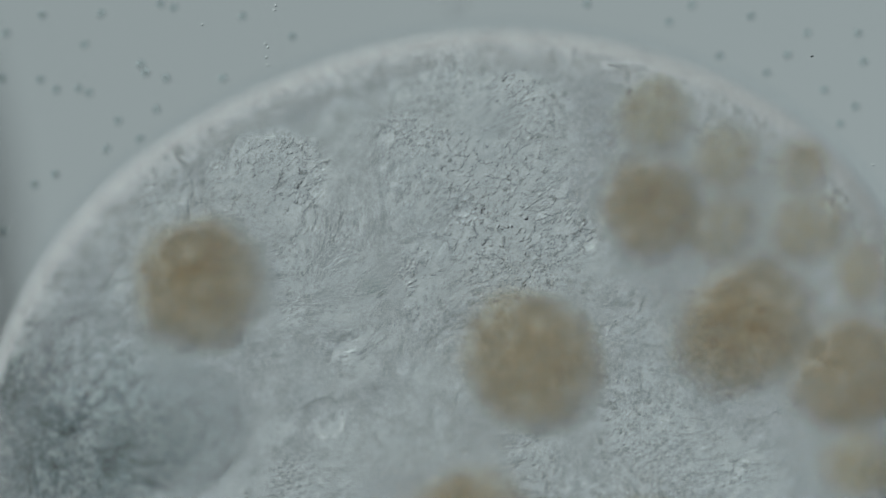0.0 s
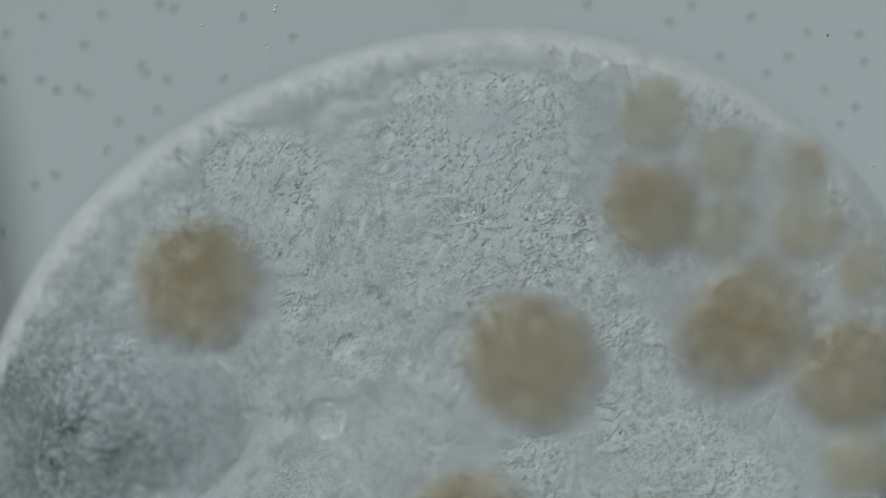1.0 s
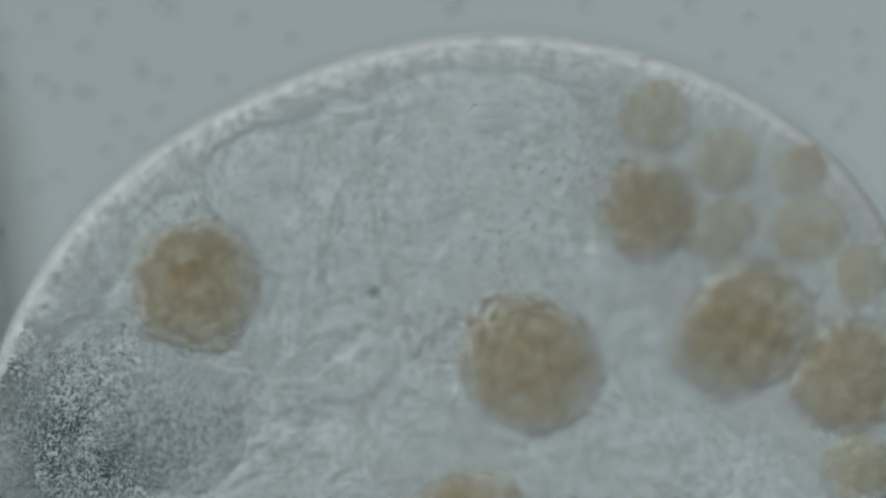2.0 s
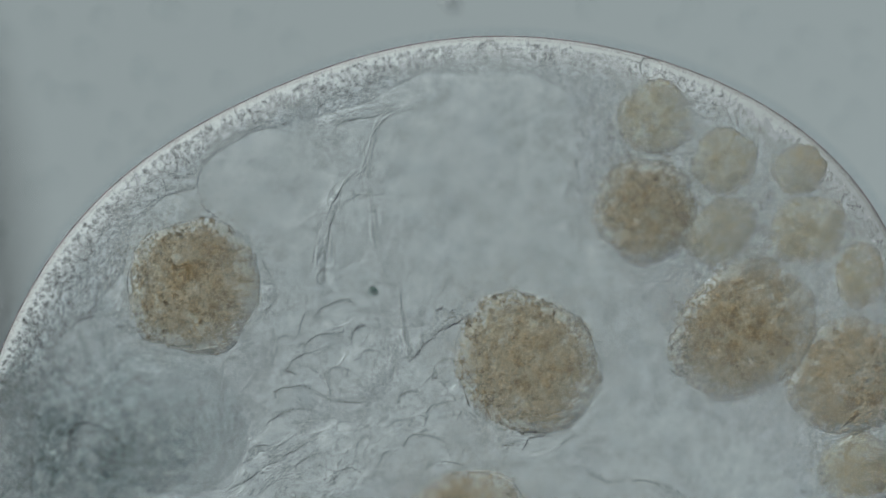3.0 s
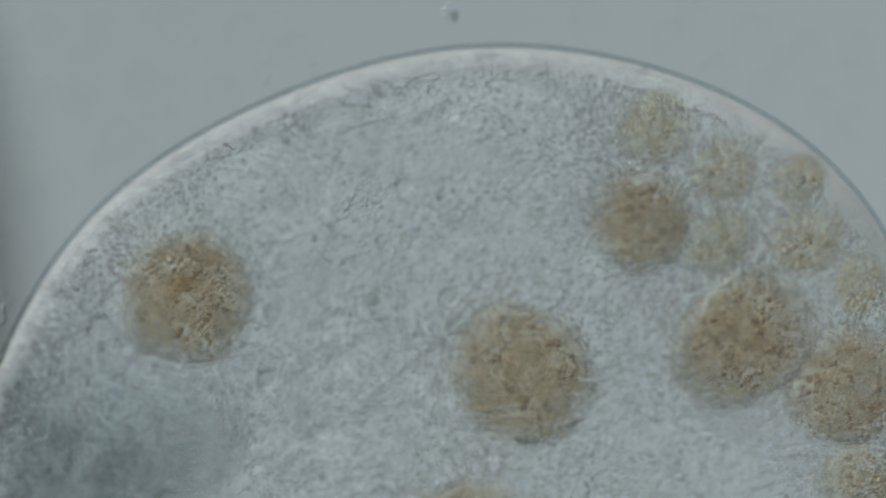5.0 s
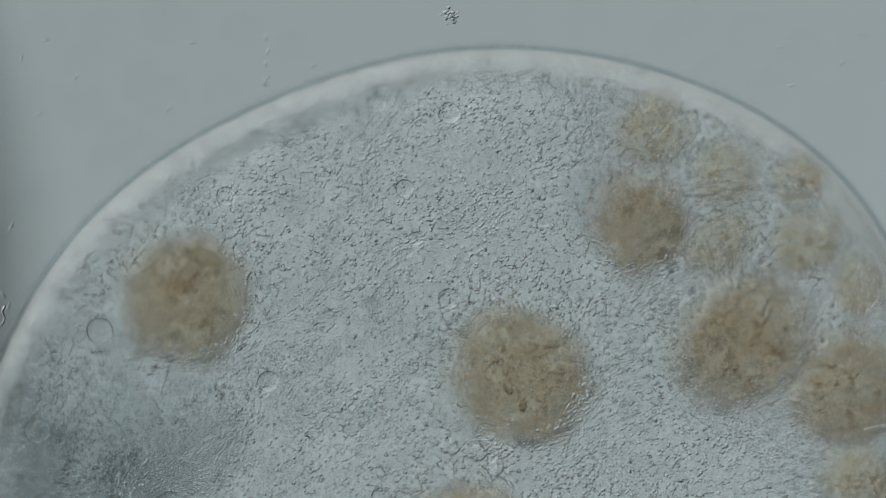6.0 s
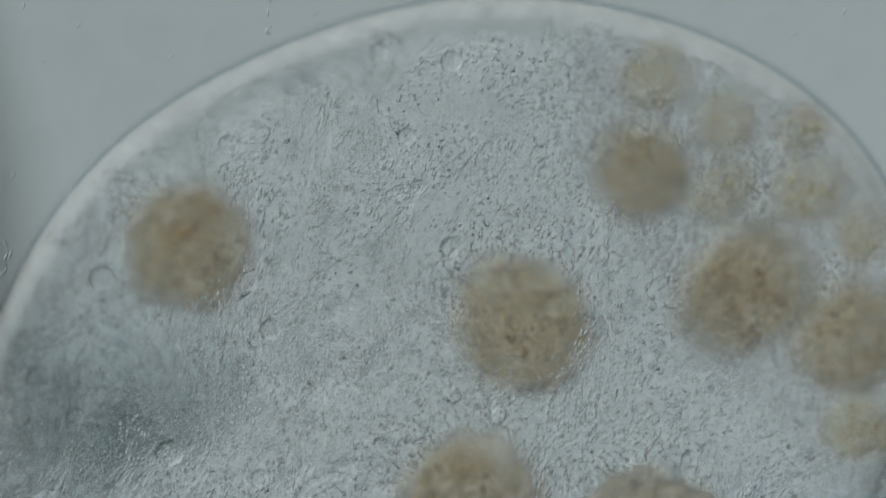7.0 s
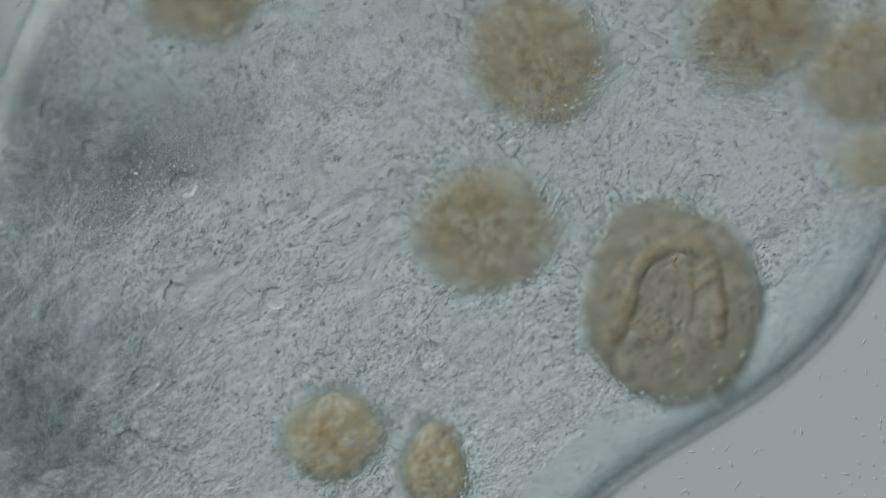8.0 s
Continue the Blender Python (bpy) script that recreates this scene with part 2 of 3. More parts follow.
# food vacuoles: place, half sizes, turn, pale, height
FOOD = [
    (340, 505, 112, 114, 20, 0, 0), (930, 645, 128, 114, -40, 0, 0), (1140, 375, 83, 90, 20, 0, 0), (1316, 584, 132, 108, 42, 0, 0),
    (1502, 668, 106, 94, 40, 0, 0), (1160, 214, 62, 60, 0, 1, 0), (1283, 288, 56, 54, 0, 1, 0), (1413, 305, 44, 40, 0, 1, 0),
    (1430, 410, 66, 56, 20, 1, 0), (1275, 412, 66, 48, 40, 1, 0), (1520, 492, 40, 56, 0, 1, 0), (1515, 830, 66, 56, 30, 1, 0),
    (831, 955, 122, 108, 0, 0, 0), (1161, 1085, 156, 176, 10, 0, 0.085), (561, 1320, 84, 74, 20, 2, 0.10), (741, 1375, 54, 78, 0, 2, 0.12),
]


def clear_of_food(x, y, grow=1.0, dense_only=False):
    for fx, fy, a, b, turn, pale, z in FOOD:
        wx, wy = px(fx, fy)
        if pale == 1 and (dense_only or grow < 0.92):
            continue
        if math.hypot(x - wx, y - wy) < (0.6 if dense_only else 1) * grow * min(a, b) / 500:
            return False
    return True


# the inner bound of the granular cortex, as drawn round the large clear vacuoles
BOUND = [(1420, 900), (1405, 860), (1330, 790), (1215, 725), (1190, 640), (1130, 530), (1060, 435), (998, 345), (1018, 265), (1003, 170),
         (940, 137), (840, 131), (740, 136), (690, 163), (640, 190), (520, 222), (440, 240), (370, 285), (345, 340), (290, 352),
         (240, 400), (222, 480), (160, 560), (105, 600), (95, 660), (60, 760), (60, 900)]
BOUND_A, BOUND_S = [], []
for _p in BOUND:
    _x, _y = px(*_p)
    BOUND_A.append(math.atan2(_y - CY, _x - CX) % (2 * math.pi) if _x < CX or _y > CY else math.atan2(_y - CY, _x - CX))
    BOUND_S.append(float(inside(_x, _y)))
BOUND_A += [3.6, 2 * math.pi - 0.6]
BOUND_S += [0.93, 0.88]
BOUND_A.append(BOUND_A[0] + 2 * math.pi)
BOUND_S.append(BOUND_S[0])


def cortex_start(b):
    b = (b - BOUND_A[0]) % (2 * math.pi) + BOUND_A[0]
    return float(np.interp(b, BOUND_A, BOUND_S)) + 0.006 * noise.noise((math.cos(b) * 9, math.sin(b) * 9, 0))


def in_cortex(x, y):
    return float(inside(x, y)) > cortex_start(math.atan2(y - CY, x - CX)) + 0.004


def cortex():
    """The granular plasm between the skin and the clear vacuoles, with a sloping inner lip."""
    na = 420
    steps = [(0.0, -0.006), (0.003, 0.002), (0.009, 0.007), (0.03, 0.009), (0.3, 0.009), (0.65, 0.009), (1.0, 0.009), (1.0, -0.009), (0.5, -0.009), (0.02, -0.009)]
    verts, faces = [], []
    for j in range(na):
        b = 2 * math.pi * j / na
        s0, r = cortex_start(b), float(outline(b))
        for u, z in steps:
            q = r * (s0 + (0.975 - s0) * u) if u > 0.1 else r * s0 + u
            x, y = CX + q * math.cos(b), CY + q * math.sin(b)
            verts.append((x, y, z + 0.004 * lumps(x, y, 6, 14)))
    m = len(steps)
    for j in range(na):
        for k in range(m):
            j2, k2 = (j + 1) % na, (k + 1) % m
            faces.append((j * m + k, j * m + k2, j2 * m + k2, j2 * m + k))
    link_mesh("cortex", verts, faces, CORTEX, CELL, "bluish granular plasm lining the skin")


cortex()


def scatter(n, z_of, low, high, keep, seed, end=0.957):
    rng = np.random.default_rng(seed)
    places, radii = [], []
    while len(places) < n:
        x, y = CX + rng.uniform(-1.9, 1.7), CY + rng.uniform(-1.8, 1.6)
        if inside(x, y) > end or (y < -1.15 and x > 0.15 and inside(x, y) > 0.8 and rng.random() < 0.65) or not keep(x, y, rng.random()):
            continue
        places.append((x, y, z_of(x, y, rng)))
        radii.append(rng.uniform(low, high))
    return places, radii


def patchy(x, y, luck, seed, size):
    return luck < 0.6 + (0.2 if x > 0.35 else 0.0) + 0.75 * lumps(x, y, seed, size) + 0.35 * lumps(x, y, seed + 5, size * 4)


def granules():
    p, r = scatter(19000, lambda x, y, g: float(skin_height(x, y, TOP)) - 0.02 + g.normal(0, 0.006), 0.0046, 0.0084,
                   lambda x, y, l: patchy(x, y, l, 4.2, 5) and (clear_of_food(x, y, 1.05) if y < -0.6 else clear_of_food(x, y, 0.85, l < 0.15)), 1)
    many_balls("upper_granule", p, r, GRANULE, CELL, "tiny shining round granules under the skin")
    p, r = scatter(15000, lambda x, y, g: float(skin_height(x, y, -0.235)) + 0.015 + g.normal(0, 0.006), 0.0046, 0.0084,
                   lambda x, y, l: patchy(x, y, l, 8.7, 5) and clear_of_food(x, y, 0.9, l < 0.15), 2)
    many_balls("lower_granule", p, [1.12 * q for q in r], LOW_GRANULE, CELL, "tiny shining round granules under the skin")
    for name, side, seed, up, n in (("upper_lump", TOP, 14, -0.024, 2500), ("lower_lump", -0.235, 15, 0.012, 2500)):
        p, r = scatter(n, lambda x, y, g: float(skin_height(x, y, side)) + up + g.normal(0, 0.008), 0.0, 1.0,
                       lambda x, y, l: patchy(x, y, l, seed, 3) and clear_of_food(x, y, 0.95), seed)
        many_balls(name, p, [0.0032 + 0.0055 * q ** 2 for q in r], LUMP, CELL, "soft uneven lumps of plasm under the skin", 0.7)
    for name, side, up, n, seed, mat in (("upper_cloud", TOP, -0.036, 1800, 71, CLOUD), ("lower_cloud", -0.235, 0.014, 1300, 72, LOW_CLOUD)):
        p, r = scatter(n, lambda x, y, g: float(skin_height(x, y, side)) + up + g.normal(0, 0.012), 0.0, 1.0, lambda x, y, l: patchy(x, y, l + 0.25, seed, 4), seed)
        many_lumps(name, p, [0.009 + 0.026 * q ** 2 for q in r], mat, CELL, "soft uneven clouds of thicker plasm", 0.5, seed)
    p, r = scatter(2400, lambda x, y, g: g.normal(0, 0.018), 0.0, 1.0,
                   lambda x, y, l: not in_cortex(x, y) and y < -0.1 and x < 0.15 and l < 0.2 + 1.2 * (-0.1 - y) and clear_of_food(x, y, 1.03), 31)
    many_balls("middle_lump", p, [0.004 + 0.008 * q ** 2 for q in r], LUMP, CELL, "soft uneven lumps of plasm between the bubbles", 0.7)
    p, r = scatter(500, lambda x, y, g: g.normal(0, 0.012), 0.003, 0.0055,
                   lambda x, y, l: not in_cortex(x, y) and y < -0.1 and x < 0.2 and patchy(x, y, l + 0.4, 33, 9) and clear_of_food(x, y, 1.03), 33)
    many_balls("inner_granule", p, r, GRANULE, CELL, "tiny shining granules between the bubbles")
    p, r = scatter(14500, lambda x, y, g: 0.018 + g.normal(0, 0.009), 0.0036, 0.0072,
                   lambda x, y, l: in_cortex(x, y) and clear_of_food(x, y, 0.98) and l < (0.55 if x > 0.4 else 1.0), 3, 0.98)
    many_balls("middle_granule", p, r, GRANULE, CELL, "tiny shining round granules in the cell's rim")


granules()


def in_great_vacuole(x, y):
    a, b = px(850, 340), px(470, 330)
    return ((x - a[0]) / 0.42) ** 2 + ((y - a[1]) / 0.52) ** 2 < 1 or ((x - b[0]) / 0.26) ** 2 + ((y - b[1]) / 0.22) ** 2 < 1


def between_granules():
    """Granules at all depths between the two skins, few in the clear vacuoles."""
    for name, low, top, mean, seed, n in (("high_granule", 0.05, 0.19, 0.11, 61, 16000), ("deep_granule", -0.19, -0.05, -0.158, 62, 15000)):
        p, r = scatter(n, lambda x, y, g: g.uniform(low, top) if g.random() < (0.2 if mean > 0 else 0.15) else g.normal(mean, 0.010), 0.0042, 0.0078,
                       lambda x, y, l: (patchy(x, y, l, seed, 4) if mean < 0 else in_cortex(x, y) or l < 0.45) and (in_cortex(x, y) and mean > 0 or l < (0.12 if mean > 0 else 0.75) or not in_great_vacuole(x, y)) and clear_of_food(x, y, 0.9), seed, 0.95)
        many_balls(name, p, r, GRANULE if mean > 0 else LOW_GRANULE, CELL, "tiny shining granules at all depths of the plasm")


between_granules()


def granule_heaps():
    """Little heaps of granules hanging in the clear fluid under the upper skin."""
    rng = np.random.default_rng(77)
    places, radii = [], []
    for fx, fy, a, b, n in ((785, 215, 20, 42, 170), (655, 335, 18, 24, 70), (715, 440, 12, 30, 50), (980, 290, 24, 60, 130), (370, 250, 40, 14, 90), (230, 380, 30, 40, 140),
                            (900, 130, 70, 14, 130), (470, 570, 40, 40, 70), (620, 560, 50, 50, 80), (760, 720, 80, 60, 160), (560, 760, 90, 60, 160), (1120, 560, 30, 60, 130)):
        for k in range(n):
            x, y = px(rng.normal(fx, a), rng.normal(fy, b))
            if inside(x, y) > 0.93:
                continue
            places.append((x, y, rng.normal(0.108, 0.010)))
            radii.append(rng.uniform(0.0036, 0.0072))
    many_balls("granule_heap", places, radii, GRANULE, CELL, "little heaps of tiny granules")


granule_heaps()


def tube(name, points, thick, mat, parent, label="", z=0.0, around=7, seed=0, uneven=0.7):
    """A soft strand of uneven thickness through the points of the plan."""
    p = [Vector((*px(x, y), z + 0.012 * math.sin(seed + 2.1 * i))) for i, (x, y) in enumerate(points)]
    line = []
    for i in range(len(p) - 1):
        a, b, c, d = p[max(i - 1, 0)], p[i], p[i + 1], p[min(i + 2, len(p) - 1)]
        for k in range(6):
            t = k / 6
            line.append(0.5 * ((2 * b) + (c - a) * t + (2 * a - 5 * b + 4 * c - d) * t * t + (3 * b - a - 3 * c + d) * t ** 3))
    line.append(p[-1])
    verts, faces = [], []
    n = len(line)
    for i, q in enumerate(line):
        way = (line[min(i + 1, n - 1)] - line[max(i - 1, 0)]).normalized()
        side = way.cross(Vector((0, 0, 1))).normalized()
        up = side.cross(way)
        end = min(1.0, 0.35 + 0.5 * min(i, n - 1 - i))
        r = thick / 500 * end * (1 + uneven * noise.noise((q.x * 22, q.y * 22, seed)))
        for k in range(around):
            c = 2 * math.pi * k / around
            verts.append(q + side * r * math.cos(c) + up * r * math.sin(c))
    for i in range(n - 1):
        for k in range(around):
            k2 = (k + 1) % around
            faces.append((i * around + k, (i + 1) * around + k, (i + 1) * around + k2, i * around + k2))
    faces += [tuple(range(around)), tuple(range((n - 1) * around, n * around))[::-1]]
    return link_mesh(name, verts, faces, mat, parent, label)


STRANDS = [
    (6, [(525, 213), (560, 226), (600, 205), (650, 192), (700, 186)]), (3, [(520, 232), (560, 245), (588, 280), (605, 310)]),
    (3.5, [(600, 205), (597, 240), (603, 265), (625, 285), (632, 300)]), (4, [(632, 300), (605, 330), (580, 375), (562, 430), (562, 480), (580, 505)]),
    (2.5, [(610, 345), (588, 390), (576, 440), (575, 480)]), (4.5, [(638, 298), (655, 370), (660, 430), (680, 490), (705, 520), (714, 600), (735, 635)]),
    (3, [(690, 188), (665, 220), (650, 270), (640, 300)]), (2, [(715, 530), (760, 540), (825, 562)]),
    (6.5, [(735, 635), (752, 597), (790, 577), (832, 555)]), (2, [(480, 560), (520, 540), (575, 522), (605, 515)]),
    (2.5, [(345, 340), (380, 385), (430, 415), (462, 460), (482, 500)]), (2, [(600, 515), (642, 556), (658, 572), (648, 600), (635, 615)]),
    (3.5, [(160, 556), (190, 558), (222, 547)]), (3, [(105, 600), (140, 567), (180, 560), (215, 580), (260, 617), (302, 660)]),
    (2, [(195, 588), (205, 630), (240, 660), (302, 663)]), (3, [(690, 470), (708, 500), (708, 560), (718, 600)]),
    (2.5, [(470, 560), (485, 600), (470, 640), (430, 690), (400, 740)]), (2.5, [(1045, 700), (1040, 740), (1030, 790), (1050, 840), (1090, 855)]),
    (2.5, [(1085, 850), (1130, 848), (1180, 862), (1230, 890)]), (2, [(800, 730), (840, 760), (890, 785), (912, 755)]),
    (2.5, [(95, 660), (140, 690), (200, 682)]), (3, [(440, 760), (470, 800), (520, 770), (545, 745)]),
    (2.5, [(640, 690), (690, 640), (700, 600), (660, 560)]), (2.5, [(560, 870), (610, 830), (650, 790), (655, 740)]),
    (2, [(545, 340), (560, 375), (572, 420)]), (3.5, [(630, 285), (650, 250), (690, 205), (760, 190)]),
]
for i, (thick, points) in enumerate(STRANDS):
    tube("strand", points, thick * 0.9, STRAND, CELL, seed=i)


HIGH_STRANDS = [
    (4.5, [(632, 302), (616, 347), (588, 372), (564, 390), (556, 410)]), (2.5, [(566, 388), (561, 352), (541, 318)]), (2.5, [(556, 410), (540, 408), (528, 394)]),
    (2, [(385, 372), (410, 396), (450, 412), (505, 408), (548, 392)]), (4.5, [(570, 224), (600, 216), (638, 200), (696, 190)]),
    (2.5, [(530, 205), (536, 190), (560, 178), (590, 170), (620, 168)]), (2, [(530, 205), (545, 218), (575, 226)]),
    (3.2, [(700, 420), (690, 455), (705, 500), (702, 530)]), (3.2, [(640, 520), (690, 560), (740, 590), (800, 570), (836, 556)]),
    (2.5, [(660, 440), (640, 480), (655, 520), (705, 528)]), (2.5, [(560, 640), (610, 690), (680, 700), (740, 680)]),
    (3.5, [(480, 668), (520, 650), (560, 640)]), (4, [(640, 690), (680, 660), (740, 610), (780, 585)]), (3, [(260, 640), (330, 650), (400, 690), (470, 760)]),
    (2.5, [(600, 260), (580, 290), (600, 310), (622, 300), (614, 270)]), (2.5, [(110, 590), (140, 562), (185, 558)]),
]
LOW_STRANDS = [
    (6, [(655, 235), (660, 290), (670, 350), (677, 420)]), (5, [(705, 160), (668, 205), (655, 240)]), (7, [(704, 624), (682, 656), (654, 692), (604, 712)]),
    (8, [(545, 752), (514, 780), (478, 806)]), (6, [(384, 640), (428, 700), (438, 760), (420, 800)]), (5, [(352, 292), (358, 330), (346, 372)]),
    (7, [(700, 545), (716, 560), (728, 550)]), (5, [(540, 300), (575, 330), (600, 370), (596, 420)]), (6, [(770, 740), (800, 712), (815, 690)]),
    (6, [(640, 850), (600, 872), (570, 890)]), (5, [(470, 690), (430, 640), (400, 625)]), (5, [(1090, 800), (1130, 850), (1190, 860)]),
    (4, [(690, 680), (740, 640), (780, 590), (830, 575)]), (4, [(560, 480), (600, 440), (640, 450)]),
]
for height, rows in ((0.105, HIGH_STRANDS), (-0.175, LOW_STRANDS)):
    for i, (thick, points) in enumerate(rows):
        tube("strand", points, thick, STRAND, CELL, "", height, 7, 150 + i)


for i, points in enumerate(([(985, 1425), (1010, 1385), (1045, 1362), (1080, 1350), (1112, 1345)], [(1005, 1430), (1030, 1400), (1070, 1378), (1100, 1370)],
                            [(1126, 1262), (1124, 1290), (1118, 1325)])):
    tube("skin_fold", points, 3.5, FOLD, CELL, "pale fold of the skin", 0.215, 7, 200 + i)


def fine_strands():
    """The tangle of short fine threads between the bubbles."""
    rng = np.random.default_rng(47)
    for k in range(32):
        x, y = rng.uniform(400, 900), rng.uniform(600, 920)
        if not clear_of_food(*px(x, y), 1.15):
            continue
        way, pts = rng.uniform(0, 2 * math.pi), [(x, y)]
        for i in range(rng.integers(2, 5)):
            way += rng.normal(0, 0.6)
            x, y = x + 24 * math.cos(way), y + 24 * math.sin(way)
            pts.append((x, y))
        tube("thread", pts, rng.uniform(1.3, 3.0), STRAND, CELL, z=rng.normal(0, 0.015), around=6, seed=100 + k)


fine_strands()


def web(points, parent, z=0.0, thick=0.007):
    """A ribbon of plasm stretched between vacuoles: points of its middle line on the plan, each with its half width."""
    p = [Vector((*px(x, y), w / 500)) for x, y, w in points]
    line = []
    for i in range(len(p) - 1):
        a, b, c, d = p[max(i - 1, 0)], p[i], p[i + 1], p[min(i + 2, len(p) - 1)]
        for k in range(6):
            t = k / 6
            line.append(0.5 * ((2 * b) + (c - a) * t + (2 * a - 5 * b + 4 * c - d) * t * t + (3 * b - a - 3 * c + d) * t ** 3))
    line.append(p[-1])
    n, verts, faces = len(line), [], []
    section = ((-1, 0), (-0.75, 0.7), (-0.5, 1), (0.5, 1), (0.75, 0.7), (1, 0), (0.75, -0.7), (0.5, -1), (-0.5, -1), (-0.75, -0.7))
    m = len(section)
    for i, q in enumerate(line):
        way = (line[min(i + 1, n - 1)] - line[max(i - 1, 0)]).xy.normalized()
        w = max(0.002, q.z) * min(1.0, 0.3 + 0.25 * min(i, n - 1 - i))
        for u, up in section:
            e = q.xy + Vector((-way.y, way.x)) * u * w * (1 + 0.5 * noise.noise((q.x * 16, q.y * 16, u)) + 0.4 * noise.noise((q.x * 55, q.y * 55, u)))
            verts.append((e.x, e.y, z + up * min(thick, w)))
    for i in range(n - 1):
        for k in range(m):
            k2 = (k + 1) % m
            faces.append((i * m + k, (i + 1) * m + k, (i + 1) * m + k2, i * m + k2))
    faces += [tuple(range(m)), tuple(range((n - 1) * m, n * m))[::-1]]
    return link_mesh("plasm_web", verts, faces, WEB, parent)


WEBS = [
    [(518, 226, 3), (560, 232, 8), (592, 238, 14), (612, 262, 18), (628, 290, 20), (630, 312, 12)],
    [(592, 218, 6), (630, 206, 7), (672, 200, 8), (728, 190, 3)], [(690, 200, 4), (668, 222, 6), (655, 262, 7), (648, 300, 6)],
    [(647, 298, 4), (656, 360, 6), (664, 420, 10), (676, 480, 14), (698, 530, 13), (713, 590, 9), (726, 640, 6)],
    [(608, 316, 7), (588, 370, 9), (570, 425, 9), (564, 480, 11), (570, 508, 6)],
    [(724, 634, 8), (742, 612, 11), (768, 588, 9), (802, 573, 6), (838, 552, 9)],
    [(440, 440, 4), (466, 482, 9), (474, 525, 15), (460, 556, 5)], [(560, 698, 5), (610, 706, 10), (650, 696, 14), (686, 660, 12), (700, 606, 5)],
    [(405, 868, 6), (450, 828, 13), (505, 792, 15), (566, 766, 7)], [(775, 650, 5), (788, 700, 7), (825, 740, 9), (865, 776, 11), (908, 788, 5)],
    [(345, 342, 4), (378, 378, 6), (420, 404, 6), (450, 440, 3)], [(1030, 790, 4), (1045, 835, 6), (1090, 852, 5), (1150, 852, 4), (1215, 885, 4)],
]
for row in WEBS:
    web(row, CELL)


def strand_granules():
    rng = np.random.default_rng(44)
    places, radii = [], []
    for thick, points in STRANDS:
        for (x0, y0), (x1, y1) in zip(points, points[1:]):
            for k in range(int(math.hypot(x1 - x0, y1 - y0) / 9)):
                u = rng.random()
                places.append((*px(x0 + (x1 - x0) * u + rng.normal(0, thick), y0 + (y1 - y0) * u + rng.normal(0, thick)), rng.normal(0.004, 0.008)))
                radii.append(rng.uniform(0.0025, 0.005))
    for row in WEBS:
        for (x0, y0, w0), (x1, y1, w1) in zip(row, row[1:]):
            for k in range(int(math.hypot(x1 - x0, y1 - y0) * (w0 + w1) / 110)):
                u, w = rng.random(), 0.3 * (w0 + w1)
                places.append((*px(x0 + (x1 - x0) * u + rng.normal(0, w), y0 + (y1 - y0) * u + rng.normal(0, w)), rng.normal(0.006, 0.006)))
                radii.append(rng.uniform(0.0025, 0.006))
    many_balls("strand_granule", places, radii, GRANULE, CELL, "tiny granules riding on the strands")


strand_granules()


def rim_ring(name, a, b, width, height, mat, parent, z=0.0, seed=0.0, wobble=0.06, n=40, turn=0.0, label="", x=0.0, y=0.0):
    """A ring with a slope that falls inwards, as the lip of a clear hollow has."""
    verts, faces = [], []
    for j in range(n):
        c = 2 * math.pi * j / n
        h = 1 + wobble * 2 * noise.noise((math.cos(c) * 1.3, math.sin(c) * 1.3, seed))
        for q, dz in ((0.0, height), (0.0, -height), (-width, -height)):
            e, f = (a + q) * h * math.cos(c), (b + q) * h * math.sin(c)
            verts.append((x + e * math.cos(turn) - f * math.sin(turn), y + e * math.sin(turn) + f * math.cos(turn), z + dz))
    for j in range(n):
        k = (j + 1) % n
        for u in range(3):
            v = (u + 1) % 3
            faces.append((j * 3 + u, j * 3 + v, k * 3 + v, k * 3 + u))
    return link_mesh(name, verts, faces, mat, parent, label)


def bubble(name, x, y, z, a, b, flat, seed, wobble, turn, parent, steep=3, mat=RIDGE):
    """A clear hollow: a rounded body of thin fluid."""
    v, f = BALL3
    out = []
    for q in v:
        c = math.atan2(q[1], q[0])
        h = 1 + wobble * 1.6 * noise.noise((math.cos(c) * 1.2, math.sin(c) * 1.2, seed))
        e, g = q[0] * a * h, q[1] * b * h
        out.append((x + e * math.cos(turn) - g * math.sin(turn), y + e * math.sin(turn) + g * math.cos(turn), z + math.copysign(flat * min(a, b) * math.sqrt(max(0.0, 1 - (q[0] ** 2 + q[1] ** 2) ** steep)), q[2])))
    return link_mesh(name, out, f.tolist(), mat, parent)


